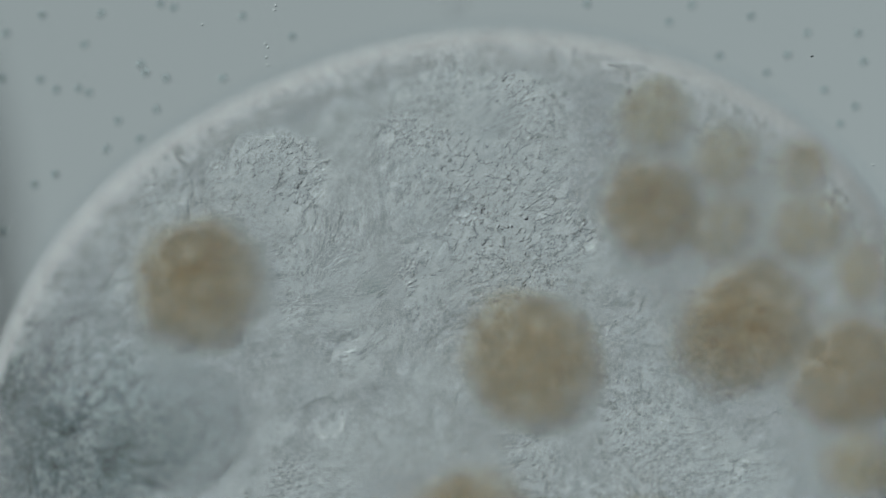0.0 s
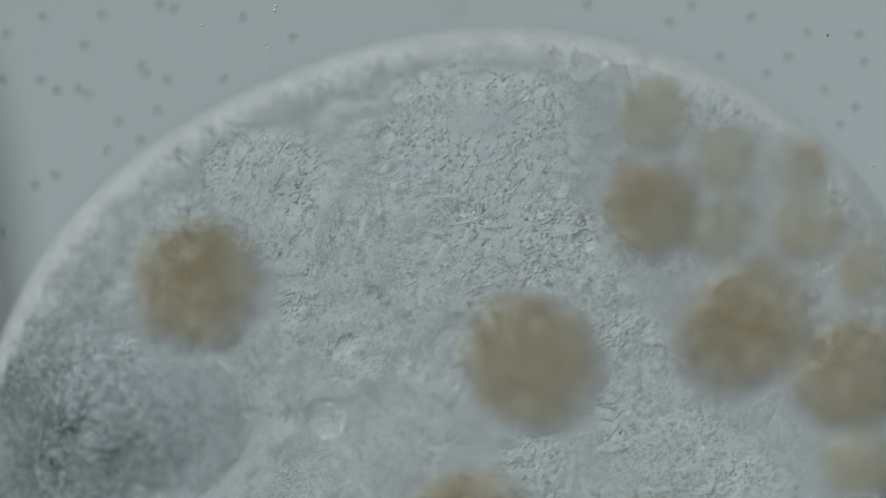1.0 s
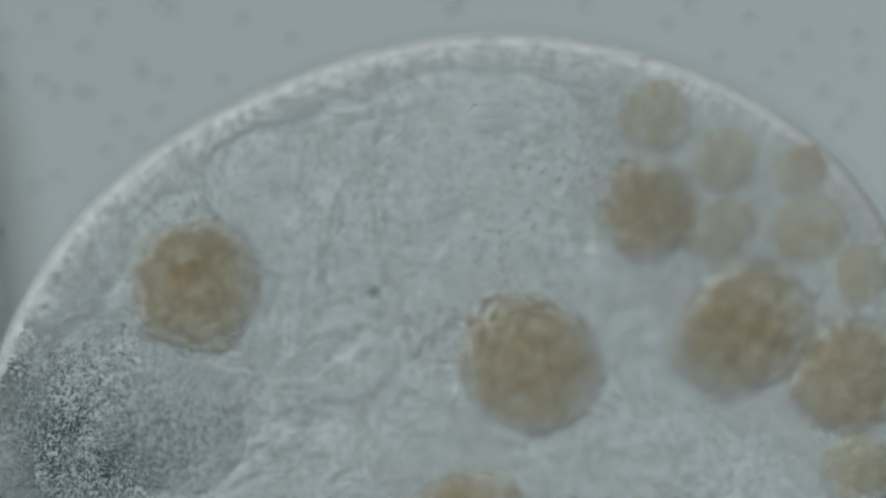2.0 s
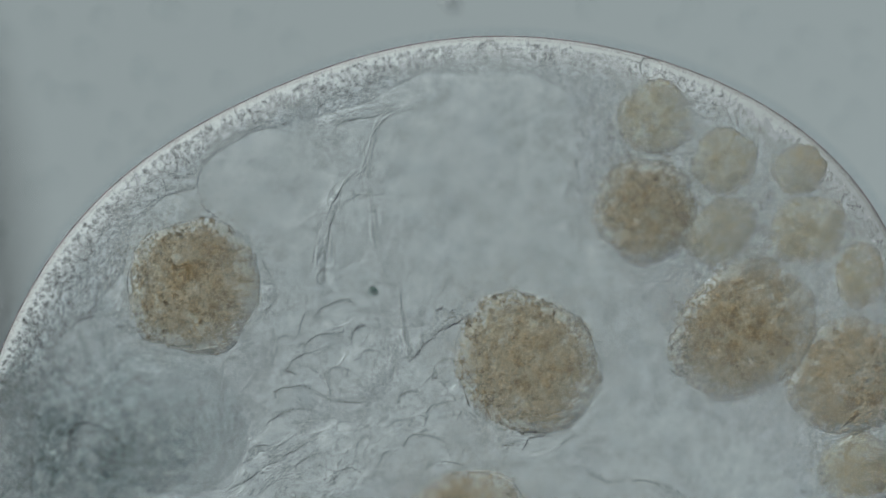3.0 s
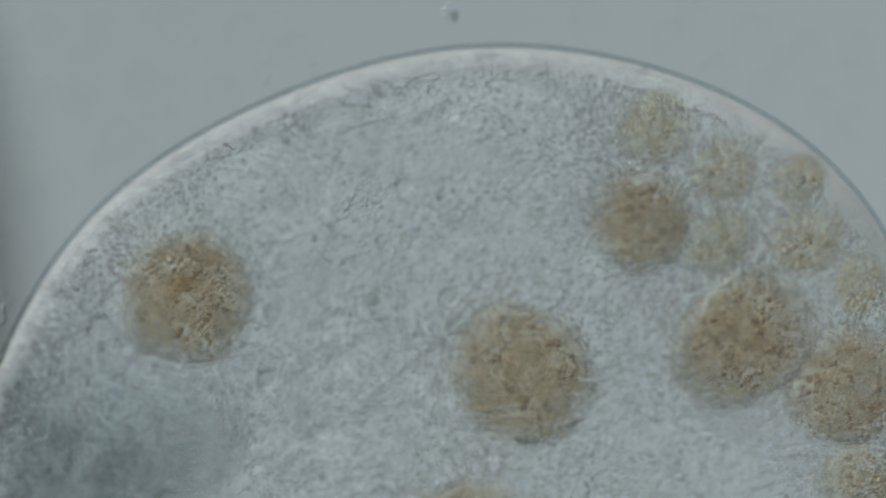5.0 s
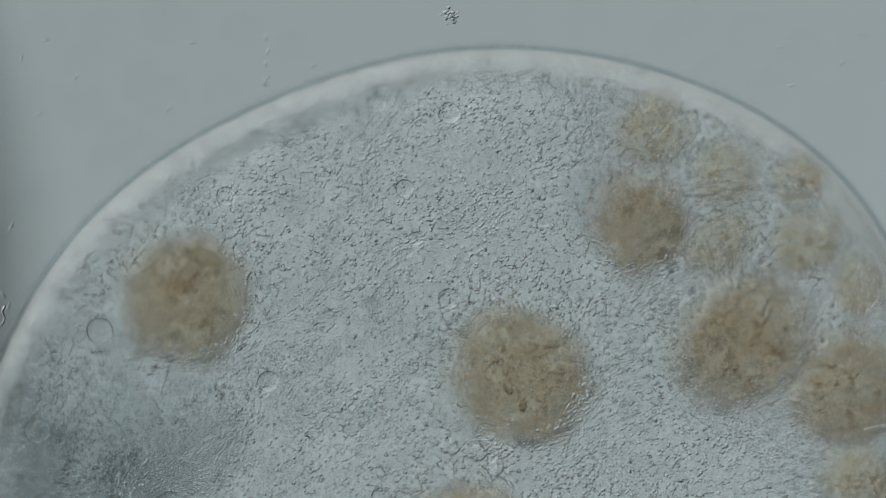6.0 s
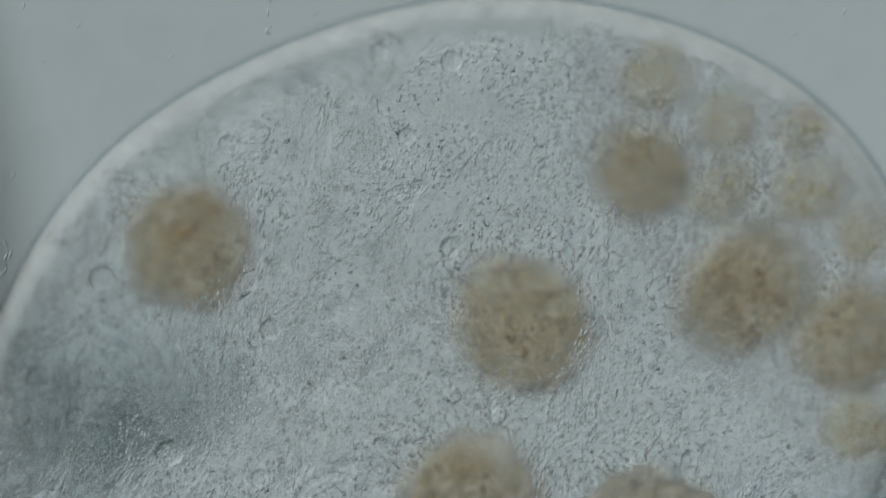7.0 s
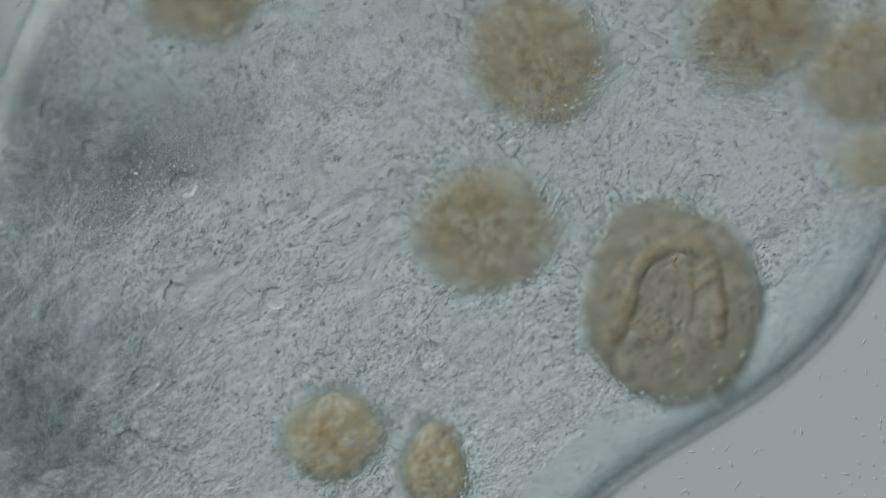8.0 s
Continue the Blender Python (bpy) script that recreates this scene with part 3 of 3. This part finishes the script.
def foam():
    """Clear bubbles pressed together in the middle plasm."""
    rng = np.random.default_rng(5)
    done = [(577, 624, 38, 30, 0), (539, 655, 30, 29, 0), (603, 672, 27, 24, 0), (528, 708, 42, 26, 5), (534, 748, 56, 22, 0), (667, 734, 28, 25, 0),
            (728, 716, 28, 22, 10), (780, 737, 30, 22, -30), (598, 557, 38, 25, -15), (790, 668, 24, 30, 0), (757, 797, 42, 26, 20), (790, 838, 38, 17, 5),
            (718, 862, 16, 15, 0), (610, 788, 16, 13, 0), (682, 757, 14, 12, 0), (448, 752, 33, 40, 0), (770, 622, 34, 26, 30), (690, 578, 20, 30, -20),
            (646, 808, 18, 34, 0), (477, 567, 11, 15, 0), (576, 462, 16, 15, 0), (551, 582, 22, 30, 0), (470, 812, 30, 22, 20), (560, 830, 40, 24, -10),
            (395, 855, 36, 28, 0), (860, 800, 30, 18, 25), (830, 860, 20, 14, 0), (615, 850, 26, 20, 0), (1015, 800, 22, 26, 0), (955, 790, 34, 18, -15),
            (690, 820, 20, 18, 0), (505, 615, 18, 24, 10), (660, 640, 22, 20, 0), (640, 600, 18, 22, 20), (722, 660, 20, 26, 0)]
    for k in range(4000):
        x, y, r = rng.uniform(400, 1000), rng.uniform(560, 940), rng.uniform(7, 24)
        if x < 400 + max(0, 640 - y) * 0.9 or x > 800 + (y - 760) * 1.3 and y > 600:
            continue
        if not clear_of_food(*px(x, y), 1.1) or any(math.hypot(x - u[0], y - u[1]) < 0.9 * (r + 0.5 * (u[2] + u[3])) for u in done):
            continue
        done.append((x, y, r, r * rng.uniform(0.7, 1.1), rng.uniform(0, 180)))
        if len(done) >= 85:
            break
    for i, (x, y, a, b, turn) in enumerate(done):
        deep = rng.normal(0, 0.010 if i < 35 else 0.03)
        bubble("bubble", *px(x, y), deep, a / 500, b / 500, 0.010 * 500 / min(a, b), i * 3.7, 0.16, radians(-turn), CELL, 9, FOAM)


foam()

# small clear vacuoles: place, size, height
ROUND = [(x, y - (4 if y < 850 else 10), r, 0.232) for x, y, r in (
    (795, 512, 20), (475, 658, 20), (176, 568, 24), (66, 745, 24), (716, 316, 17), (700, 412, 11), (735, 405, 13), (667, 166, 17), (795, 183, 20),
    (1115, 264, 20), (400, 330, 18), (296, 882, 25), (860, 747, 17), (130, 812, 17), (720, 431, 10), (960, 376, 10), (975, 520, 9), (283, 1077, 23),
    (456, 1083, 22), (229, 1227, 26), (673, 867, 16), (456, 927, 17), (508, 1212, 17), (199, 1337, 22), (732, 1182, 25), (1217, 892, 15))]
ROUND += [(x, y + 8, r, -0.21) for x, y, r in (
    (558, 388, 24), (820, 370, 15), (1035, 425, 22), (1072, 255, 24), (685, 238, 16), (615, 608, 18), (520, 820, 18), (865, 432, 10), (575, 740, 40), (705, 640, 26))]
ROUND += [(635, 356, 11, 0), (593, 372, 8, 0), (576, 492, 16, 0), (866, 100, 22, 0.012), (1150, 124, 20, 0.012), (1012, 345, 14, 0.01), (1062, 690, 14, 0)]


def clear_vacuole(fx, fy, r, z, seed):
    x, y = px(fx, fy)
    r = r / 500
    ob = bubble("clear_vacuole", 0, 0, 0, r, r * 0.96, 0.35, seed, 0.03, 0, None)
    ob.matrix_world = pose(x, y, z)
    return tagged(ob, "small clear round vacuole with a fine rim", "vacuole", "small clear vacuoles")


for i, row in enumerate(ROUND):
    clear_vacuole(*row, seed=i * 2.3)


for fx, fy, a, b, turn in ((466, 322, 122, 92, 12), (238, 622, 64, 36, -28), (186, 506, 34, 44, 0), (140, 622, 52, 58, 0), (292, 372, 40, 24, 30),
                           (592, 196, 64, 20, 12), (612, 246, 20, 34, 0)):
    ob = bubble("large_vacuole", 0, 0, 0, a / 500, b / 500, min(0.3, 16 / b), fx * 0.37, 0.07, radians(turn), None)
    ob.data.materials[0] = FLUID if a > 100 else THIN
    ob.matrix_world = pose(*px(fx, fy), -0.045 if fx == 140 else 0)
    tagged(ob, "large clear vacuole with a thin wall", "vacuole", "large clear vacuoles")


def lumpy(name, fx, fy, a, b, c, z, turn, mat, label, category, seed, rough=0.06):
    """A soft rounded body with an uneven surface."""
    x, y = px(fx, fy)
    v, f = ball(4)
    out = [(q[0] * a / 500 * (1 + rough * noise.noise(Vector(q) * 2 + Vector((seed, 0, 0)))),
            q[1] * b / 500 * (1 + rough * noise.noise(Vector(q) * 2 + Vector((0, seed, 0)))), q[2] * c) for q in v]
    ob = link_mesh(name, out, f.tolist(), mat)
    ob.matrix_world = pose(x, y, z, 0, 0, turn)
    return tagged(ob, label, category)


NUCLEUS_BODY = lumpy("macronucleus", 300, 752, 140, 122, 0.12, -0.09, -35, NUCLEUS, "large smooth grey nucleus of fine even grain", "nucleus", 4)


def nucleus_grains():
    """The fine even grain of the nucleus, near its upper face."""
    rng = np.random.default_rng(51)
    places = []
    for k in range(2600):
        c, r = rng.uniform(0, 2 * math.pi), 0.93 * math.sqrt(rng.random())
        places.append((0.28 * r * math.cos(c), 0.244 * r * math.sin(c), 0.112 * math.sqrt(1 - r * r) + rng.normal(0, 0.006)))
    many_balls("nucleus_grain", places, rng.uniform(0.0028, 0.0045, len(places)), GRANULE, NUCLEUS_BODY, "fine even grains")


nucleus_grains()


def cleft_vacuole():
    ob = bubble("cleft_vacuole", 0, 0, 0, 0.135, 0.092, 0.4, 7.3, 0.1, radians(-38), None)
    ob.data.materials[0] = CLEFT
    ob.matrix_world = pose(*px(178, 806), -0.03)
    tagged(ob, "pale oval vacuole with a dark cleft across it", "vacuole")
    cleft = tube("cleft", [(150, 765), (170, 795), (190, 820), (215, 848)], 9, FOLD, None, "dark fold across the vacuole", -0.05, 8, 9)
    cleft.parent, cleft.matrix_parent_inverse = ob, ob.matrix_world.inverted()


cleft_vacuole()


def shade_cloud():
    """Relief shade painted by clouds of fine dark granules, thinning outwards, in slanting streaks."""
    rng = np.random.default_rng(21)
    places, radii = [], []
    for fx, fy, a, b, z, n in ((90, 775, 120, 70, -0.13, 3400), (215, 840, 120, 50, -0.13, 3600), (30, 690, 45, 110, -0.10, 2700), (0, 1170, 110, 120, 0.0, 3900), (90, 1330, 160, 110, 0.0, 8600)):
        for k in range(n):
            u, v = rng.normal(0, a / 500), rng.normal(0, b / 500)
            x, y = px(fx, fy)
            x, y = x + 0.8 * u - 0.35 * v, y + 0.45 * u + 0.9 * v
            if inside(x, y) > 0.96 or lumps(x * 0.6 - y * 0.6, (x + y) * 0.25, 2.2, 9) + rng.normal(0, 0.5) < -0.25:
                continue
            places.append((x, y, z + rng.normal(0, 0.015)))
            radii.append(rng.uniform(0.0035, 0.0065))
    many_balls("shade_cloud", places, radii, SHADE, CELL, "cloud of fine dark granules standing in for shade")


shade_cloud()
lumpy("algal_cell", 661, 518, 10, 8, 0.012, 0.0, -40, ALGA, "small dark green algal cell caught on a strand", "algal cell", 5)
for i, (fx, fy) in enumerate(((796, 770), (846, 780), (876, 807))):
    lumpy("granular_body", fx, fy, 17, 15, 0.012, 0.225, 20 * i, WEB, "small rough colourless granular body", "inclusion", 30 + i, 0.3)


def food_vacuole(fx, fy, a, b, turn, pale, z, seed):
    x, y = px(fx, fy)
    mass, grain, words = ((BROWN, BROWN_GRAIN, "dense brown grainy round food vacuole"), (PALE, PALE_GRAIN, "pale greenish-brown grainy food vacuole"),
                          (OLIVE, OLIVE_GRAIN, "yellowish olive grainy food vacuole"))[pale]
    mass = DUSKY if b > 170 else mass
    thing = empty("food_vacuole", pose(x, y, z, 0, 0, turn), words, "food vacuole", "food vacuoles")
    a, b = a / 500, b / 500
    v, f = ball(5)

    def swell(c):
        return 1 + 0.13 * noise.noise((math.cos(c) * 1.4 + seed, math.sin(c) * 1.4, 0)) + 0.04 * noise.noise((math.cos(c) * 5, math.sin(c) * 5 + seed, 0))
    out = []
    for q in v:
        h = swell(math.atan2(q[1], q[0])) * (1 + 0.03 * noise.noise(Vector(q) * 9))
        out.append((q[0] * a * h, q[1] * b * h, 0.014 * math.copysign(abs(q[2]) ** 0.8, q[2]) + 0.005 * noise.noise(Vector(q) * 7)))
    link_mesh("food_mass", out, f.tolist(), mass, thing)
    rng = np.random.default_rng(seed)
    places, radii = [], []
    while len(places) < (60 if b > 0.34 else int(3600 * a * b) + 20):
        q = rng.uniform(-1, 1, 3)
        if q @ q > 1:
            continue
        h = 0.9 * swell(math.atan2(q[1], q[0]))
        places.append((q[0] * a * h, q[1] * b * h, q[2] * (0.11 if z < 0.05 else 0.06)))
        radii.append(rng.uniform(0.012, 0.04) * min(1, 4 * b))
    many_lumps("food_clump", places, radii, PALE_CLUMP if pale else BROWN_CLUMP, thing, "soft darker clumps inside the mass", 0.5, seed)
    high = (0.17, 0.20, 0.12, 0.19, 0.19)[seed - 11] if seed < 16 else 0.18 if z < 0.05 else 0.215 - z
    for level, reach, share in ((0.006, 1.03, 66000), (high, 0.82, 18000), (-0.205 - z, 0.78, 34000)):
        places, radii = [], []
        for k in range(int(share * a * b * (0.8 if pale == 1 else 0.2 if b > 0.34 else 0.4 if z > 0.05 else 1))):
            ang, rad = rng.uniform(0, 2 * math.pi), math.sqrt(rng.uniform(0, 1.06))
            if level == 0.006 and rad < 0.78 and rng.random() < 0.15:
                continue
            h = swell(ang) * rad * reach
            w = a * h * math.cos(ang), b * h * math.sin(ang)
            if noise.noise((w[0] * 14 + seed, w[1] * 14, level * 9)) + rng.normal(0, 0.25) < -0.15:
                continue
            places.append((*w, level * max(0.0, 1 - 0.7 * rad ** 4) ** 0.5 + rng.normal(0, 0.006)))
            radii.append(rng.uniform(0.003, 0.0064) * (1.3 if level == high else 1) * (2.3 if level == high and rng.random() < 0.025 else 1.5 if rng.random() < 0.08 else 1))
        many_balls("food_grain", places, radii, grain, thing, "small brown grains packed in the mass")
    rim_ring("envelope", a * 1.035, b * 1.035, 0.006, 0.005, ENVELOPE, thing, 0.0, seed, 0.05, 60, label="thin clear skin round the food")
    v, f = ball(4)
    tall = 0.17 if z < 0.05 and pale != 1 else 0.11
    out = []
    for q in v:
        h = 1.05 * swell(math.atan2(q[1], q[0])) * (1 + 0.10 * noise.noise(Vector(q) * 3.1 + Vector((seed, 0, 0))))
        out.append((q[0] * a * h, q[1] * b * h, q[2] * tall * (1 + 0.16 * noise.noise(Vector(q) * 3.1 + Vector((0, 0, seed)))) + 0.02))
    link_mesh("food_dome", out, f.tolist(), DOME, thing, "clear lumpy domed body round the grains")
    # a teal-grey ring paints the shadow round the olive food
    if pale == 2:
        rim_ring("dark_edge", a * 1.16, b * 1.16, 0.05, 0.012, DUSK_EDGE, thing, 0.03, seed, 0.2, 60, label="dark ring painted as shade round the food")
    if b > 0.34:
        rim_ring("dark_edge", a * 0.995, b * 0.995, 0.022, 0.012, DUSK_EDGE, thing, -0.03, seed, 0.05, 60, label="dark outline of the dense mass")
        rim_ring("halo", a * 1.13, b * 1.10, 0.05, 0.012, HALO, thing, 0.0, seed, 0.05, 60, label="clear fluid round the dense mass")
    return thing


FOODS = [food_vacuole(*row, seed=i + 11) for i, row in enumerate(FOOD)]


def prey():
    """The bent worm-like body and the oil drops in the largest food vacuole."""
    host = FOODS[13]
    inv = host.matrix_world.inverted()
    ob = tube("worm_body", [(1046, 1132), (1062, 1140), (1080, 1095), (1098, 1030), (1135, 988), (1180, 978), (1222, 995), (1238, 1040), (1244, 1100), (1240, 1150)], 15,
              WORM, None, "bent pale-brown worm-like body", 0.192, 10, 3, 0.25)
    ob.parent, ob.matrix_parent_inverse = host, inv
    ob = tube("worm_body", [(1190, 1010), (1196, 1060), (1190, 1110)], 6, WORM, None, "bent pale-brown worm-like body", 0.186, 10, 4)
    ob.parent, ob.matrix_parent_inverse = host, inv
    for fx, fy, r in ((1136, 1107, 6), (1156, 1112, 6), (1172, 1115, 7), (1184, 1124, 6), (1168, 1160, 7), (1172, 1170, 6), (1171, 1206, 7), (1238, 1195, 7), (1250, 1222, 6), (1290, 1175, 7), (1165, 1150, 4), (1180, 1168, 4)):
        x, y = px(fx, fy)
        v, f = BALL2
        ob = link_mesh("oil_drop", [(q[0] * r / 500 + x, q[1] * r / 500 + y, q[2] * r / 500 + 0.20) for q in v], f.tolist(), DROP)
        ob.parent, ob.matrix_parent_inverse = host, inv


prey()


def cilia():
    """The fringe of fine hairs round the rim."""
    rng = np.random.default_rng(8)
    verts, faces = [], []
    for k in range(900):
        b = rng.uniform(0, 2 * math.pi)
        r = float(outline(b)) - 0.002
        z = rng.normal(0.02, 0.05)
        r -= 0.4 * z * z / 0.25
        lean, length = rng.normal(0, 0.5), rng.uniform(0.015, 0.045)
        base = Vector((CX + r * math.cos(b), CY + r * math.sin(b), z))
        way = Vector((math.cos(b + lean), math.sin(b + lean), rng.normal(0, 0.3)))
        side = Vector((-way.y, way.x, 0)).normalized() * 0.0011
        i = len(verts)
        verts += [base - side, base + side, base + Vector((0, 0, 0.0018)), base + way * length]
        faces += [(i, i + 1, i + 3), (i + 1, i + 2, i + 3), (i + 2, i, i + 3)]
    link_mesh("cilium", verts, faces, CILIA, CELL, "fringe of fine clear hairs round the cell", "stuff")


cilia()


# ---- what lies in the water ----
def rod():
    """A little rod with round ends, lying along x."""
    verts, faces = [], []
    prof = [(-1.0, 0.0), (-0.96, 0.55), (-0.85, 0.9), (0.0, 1.0), (0.85, 0.9), (0.96, 0.55), (1.0, 0.0)]
    n = 8
    for u, w in prof:
        for k in range(n):
            c = 2 * math.pi * k / n
            verts.append((u * 0.013, w * 0.0036 * math.cos(c), w * 0.0036 * math.sin(c)))
    for i in range(len(prof) - 1):
        for k in range(n):
            k2 = (k + 1) % n
            faces.append((i * n + k, i * n + k2, (i + 1) * n + k2, (i + 1) * n + k))
    return verts, faces


def specks():
    rng = np.random.default_rng(12)
    verts, faces = rod()
    first = tagged(link_mesh("bacterium", verts, faces, BACTERIUM), "tiny clear rod-shaped bacterium on the cover glass", "bacterium", "bacteria")
    x, y = px(1500, 1150)
    first.matrix_world = pose(x, y, TOP + 0.005, 0, 0, 60)
    kinds = [first]
    for k, (fx, fy, stretch) in enumerate(((1465, 1200, 0.55), (1530, 1290, 0.75))):
        other = tagged(link_mesh("bacterium", [(q[0] * stretch, q[1] * 0.85, q[2] * 0.85) for q in verts], faces, BACTERIUM),
                       "tiny clear rod-shaped bacterium on the cover glass", "bacterium", "bacteria")
        other.matrix_world = pose(*px(fx, fy), TOP + 0.005, 0, 0, 20 + 70 * k)
        kinds.append(other)
    made = 0
    while made < 75:
        fx, fy = rng.uniform(1040, 1600), rng.uniform(980, 1440)
        x, y = px(fx, fy)
        if not 0.965 < inside(x, y) < 1.6:
            continue
        copy_thing(kinds[rng.integers(3)], pose(x, y, TOP + 0.005, 0, 0, rng.uniform(0, 180)))
        made += 1
    for fx, fy, turn in ((468, 125, 100), (473, 118, 60), (470, 92, 90), (474, 70, 80), (470, 45, 95), (555, 95, 30), (470, 128, 150), (297, 172, 45), (80, 50, 20), (38, 80, 80),
                         (1378, 62, 10), (1490, 90, 60), (5, 500, 120), (15, 520, 70), (135, 115, 50), (70, 180, 20), (1400, 130, 0), (20, 380, 60), (1520, 40, 20), (340, 55, 10)):
        copy_thing(first, pose(*px(fx, fy), TOP + 0.005, 0, 0, turn))
    v, f = BALL2
    for i, (fx, fy) in enumerate(((180, 25), (285, 8), (308, 15), (75, 28), (250, 115), (258, 130), (100, 160), (72, 142), (140, 158), (158, 165), (278, 195), (395, 140), (518, 66),
                                  (248, 247), (98, 310), (62, 328), (295, 140), (1040, 8), (1185, 40), (1275, 100), (1358, 130), (1395, 98), (1430, 60), (1520, 60), (1530, 110),
                                  (1488, 220), (1515, 190), (1225, 10), (12, 60), (150, 80), (210, 215), (10, 410), (430, 30), (1330, 30), (1460, 160), (5, 140), (190, 265))):
        x, y = px(fx, fy + 8)
        if inside(x, y) < 1.0:
            continue
        if i == 0:
            seed_grain = tagged(link_mesh("dust_grain", [tuple(q * (0.0115, 0.013, 0.008)) for q in v], f.tolist(), DUST), "tiny dark grain of dust on the slide", "dust", "dust grains")
            seed_grain.matrix_world = pose(x, y, BOTTOM + 0.008)
        else:
            copy_thing(seed_grain, pose(x, y, BOTTOM + 0.008, 0, 0, rng.uniform(0, 180)))
    for i, (fx, fy) in enumerate(((488, 18), (486, 26), (470, 86), (474, 92), (471, 110), (473, 124), (358, 52), (18, 412), (24, 398), (1280, 150), (1545, 300))):
        x, y = px(fx, fy)
        if i == 0:
            bead = tagged(link_mesh("water_bead", [tuple(q * 0.0045) for q in v], f.tolist(), GRANULE), "tiny clear bead drifting near the slide", "bead", "beads in the water")
            bead.matrix_world = pose(x, y, -0.205)
        else:
            copy_thing(bead, pose(x, y, -0.205 + 0.01 * (i % 3)))
    swimmer = tagged(link_mesh("swimming_bacterium", [(q[0] * 0.9, q[1] * 1.6, q[2] * 1.6) for q in [Vector(w) * 0.45 for w in verts]], faces, DARK),
                     "tiny dark bacterium swimming through the water", "bacterium")
    return swimmer


SWIMMER = specks()


def debris():
    """A crumb of stuck granules and a bent thread on the cover glass."""
    rng = np.random.default_rng(19)
    p = [(rng.normal(0, 0.016), rng.normal(0, 0.014), rng.normal(0, 0.003)) for k in range(26)]
    crumb = many_balls("debris_crumb", p, rng.uniform(0.004, 0.010, 26), GRANULE, None, "")
    del crumb["kind"]
    crumb.matrix_world = pose(*px(799, 8), TOP - 0.02)
    tagged(crumb, "small crumb of stuck clear granules under the cover glass", "debris")
    thread = tube("debris_thread", [(-6, 558), (4, 552), (8, 542), (4, 530), (10, 520)], 2.6, STRAND, None, "", TOP - 0.03, 7, 61)
    tagged(thread, "short bent clear thread under the cover glass", "debris")


debris()


def motions():
    # the slide is pushed under a fixed microscope: the vignette blade keeps its place below the lens
    walk(VIGNETTE, [(t, pose(-3.04 + x, -0.4 - y, -1.45)) for t, x, y, z in PATH])
    for thing, shift in zip(FOODS[:3], (1.0, 0.9, 0.9)):
        p, turn = thing.matrix_world.translation.copy(), thing.matrix_world.to_euler()[2]
        walk(thing, [(t, pose(p.x + d * shift, p.y, p.z, 0, 0, math.degrees(turn)))
                     for t, d in ((0, 0.024), (1.5, 0.018), (3.5, 0.0), (6.0, -0.018), (8.0, -0.020))])
    rows = []
    for t, fx, fy in ((0.0, 1437, 108), (0.5, 1452, 88), (1.0, 1465, 70), (1.5, 1470, 38), (2.0, 1476, -10), (3.0, 1500, -90), (8.0, 1560, -300)):
        rows.append((t, pose(*px(fx, fy), -0.205, 0, 0, 20 + 40 * t if t < 2 else 100)))
    walk(SWIMMER, rows)


motions()
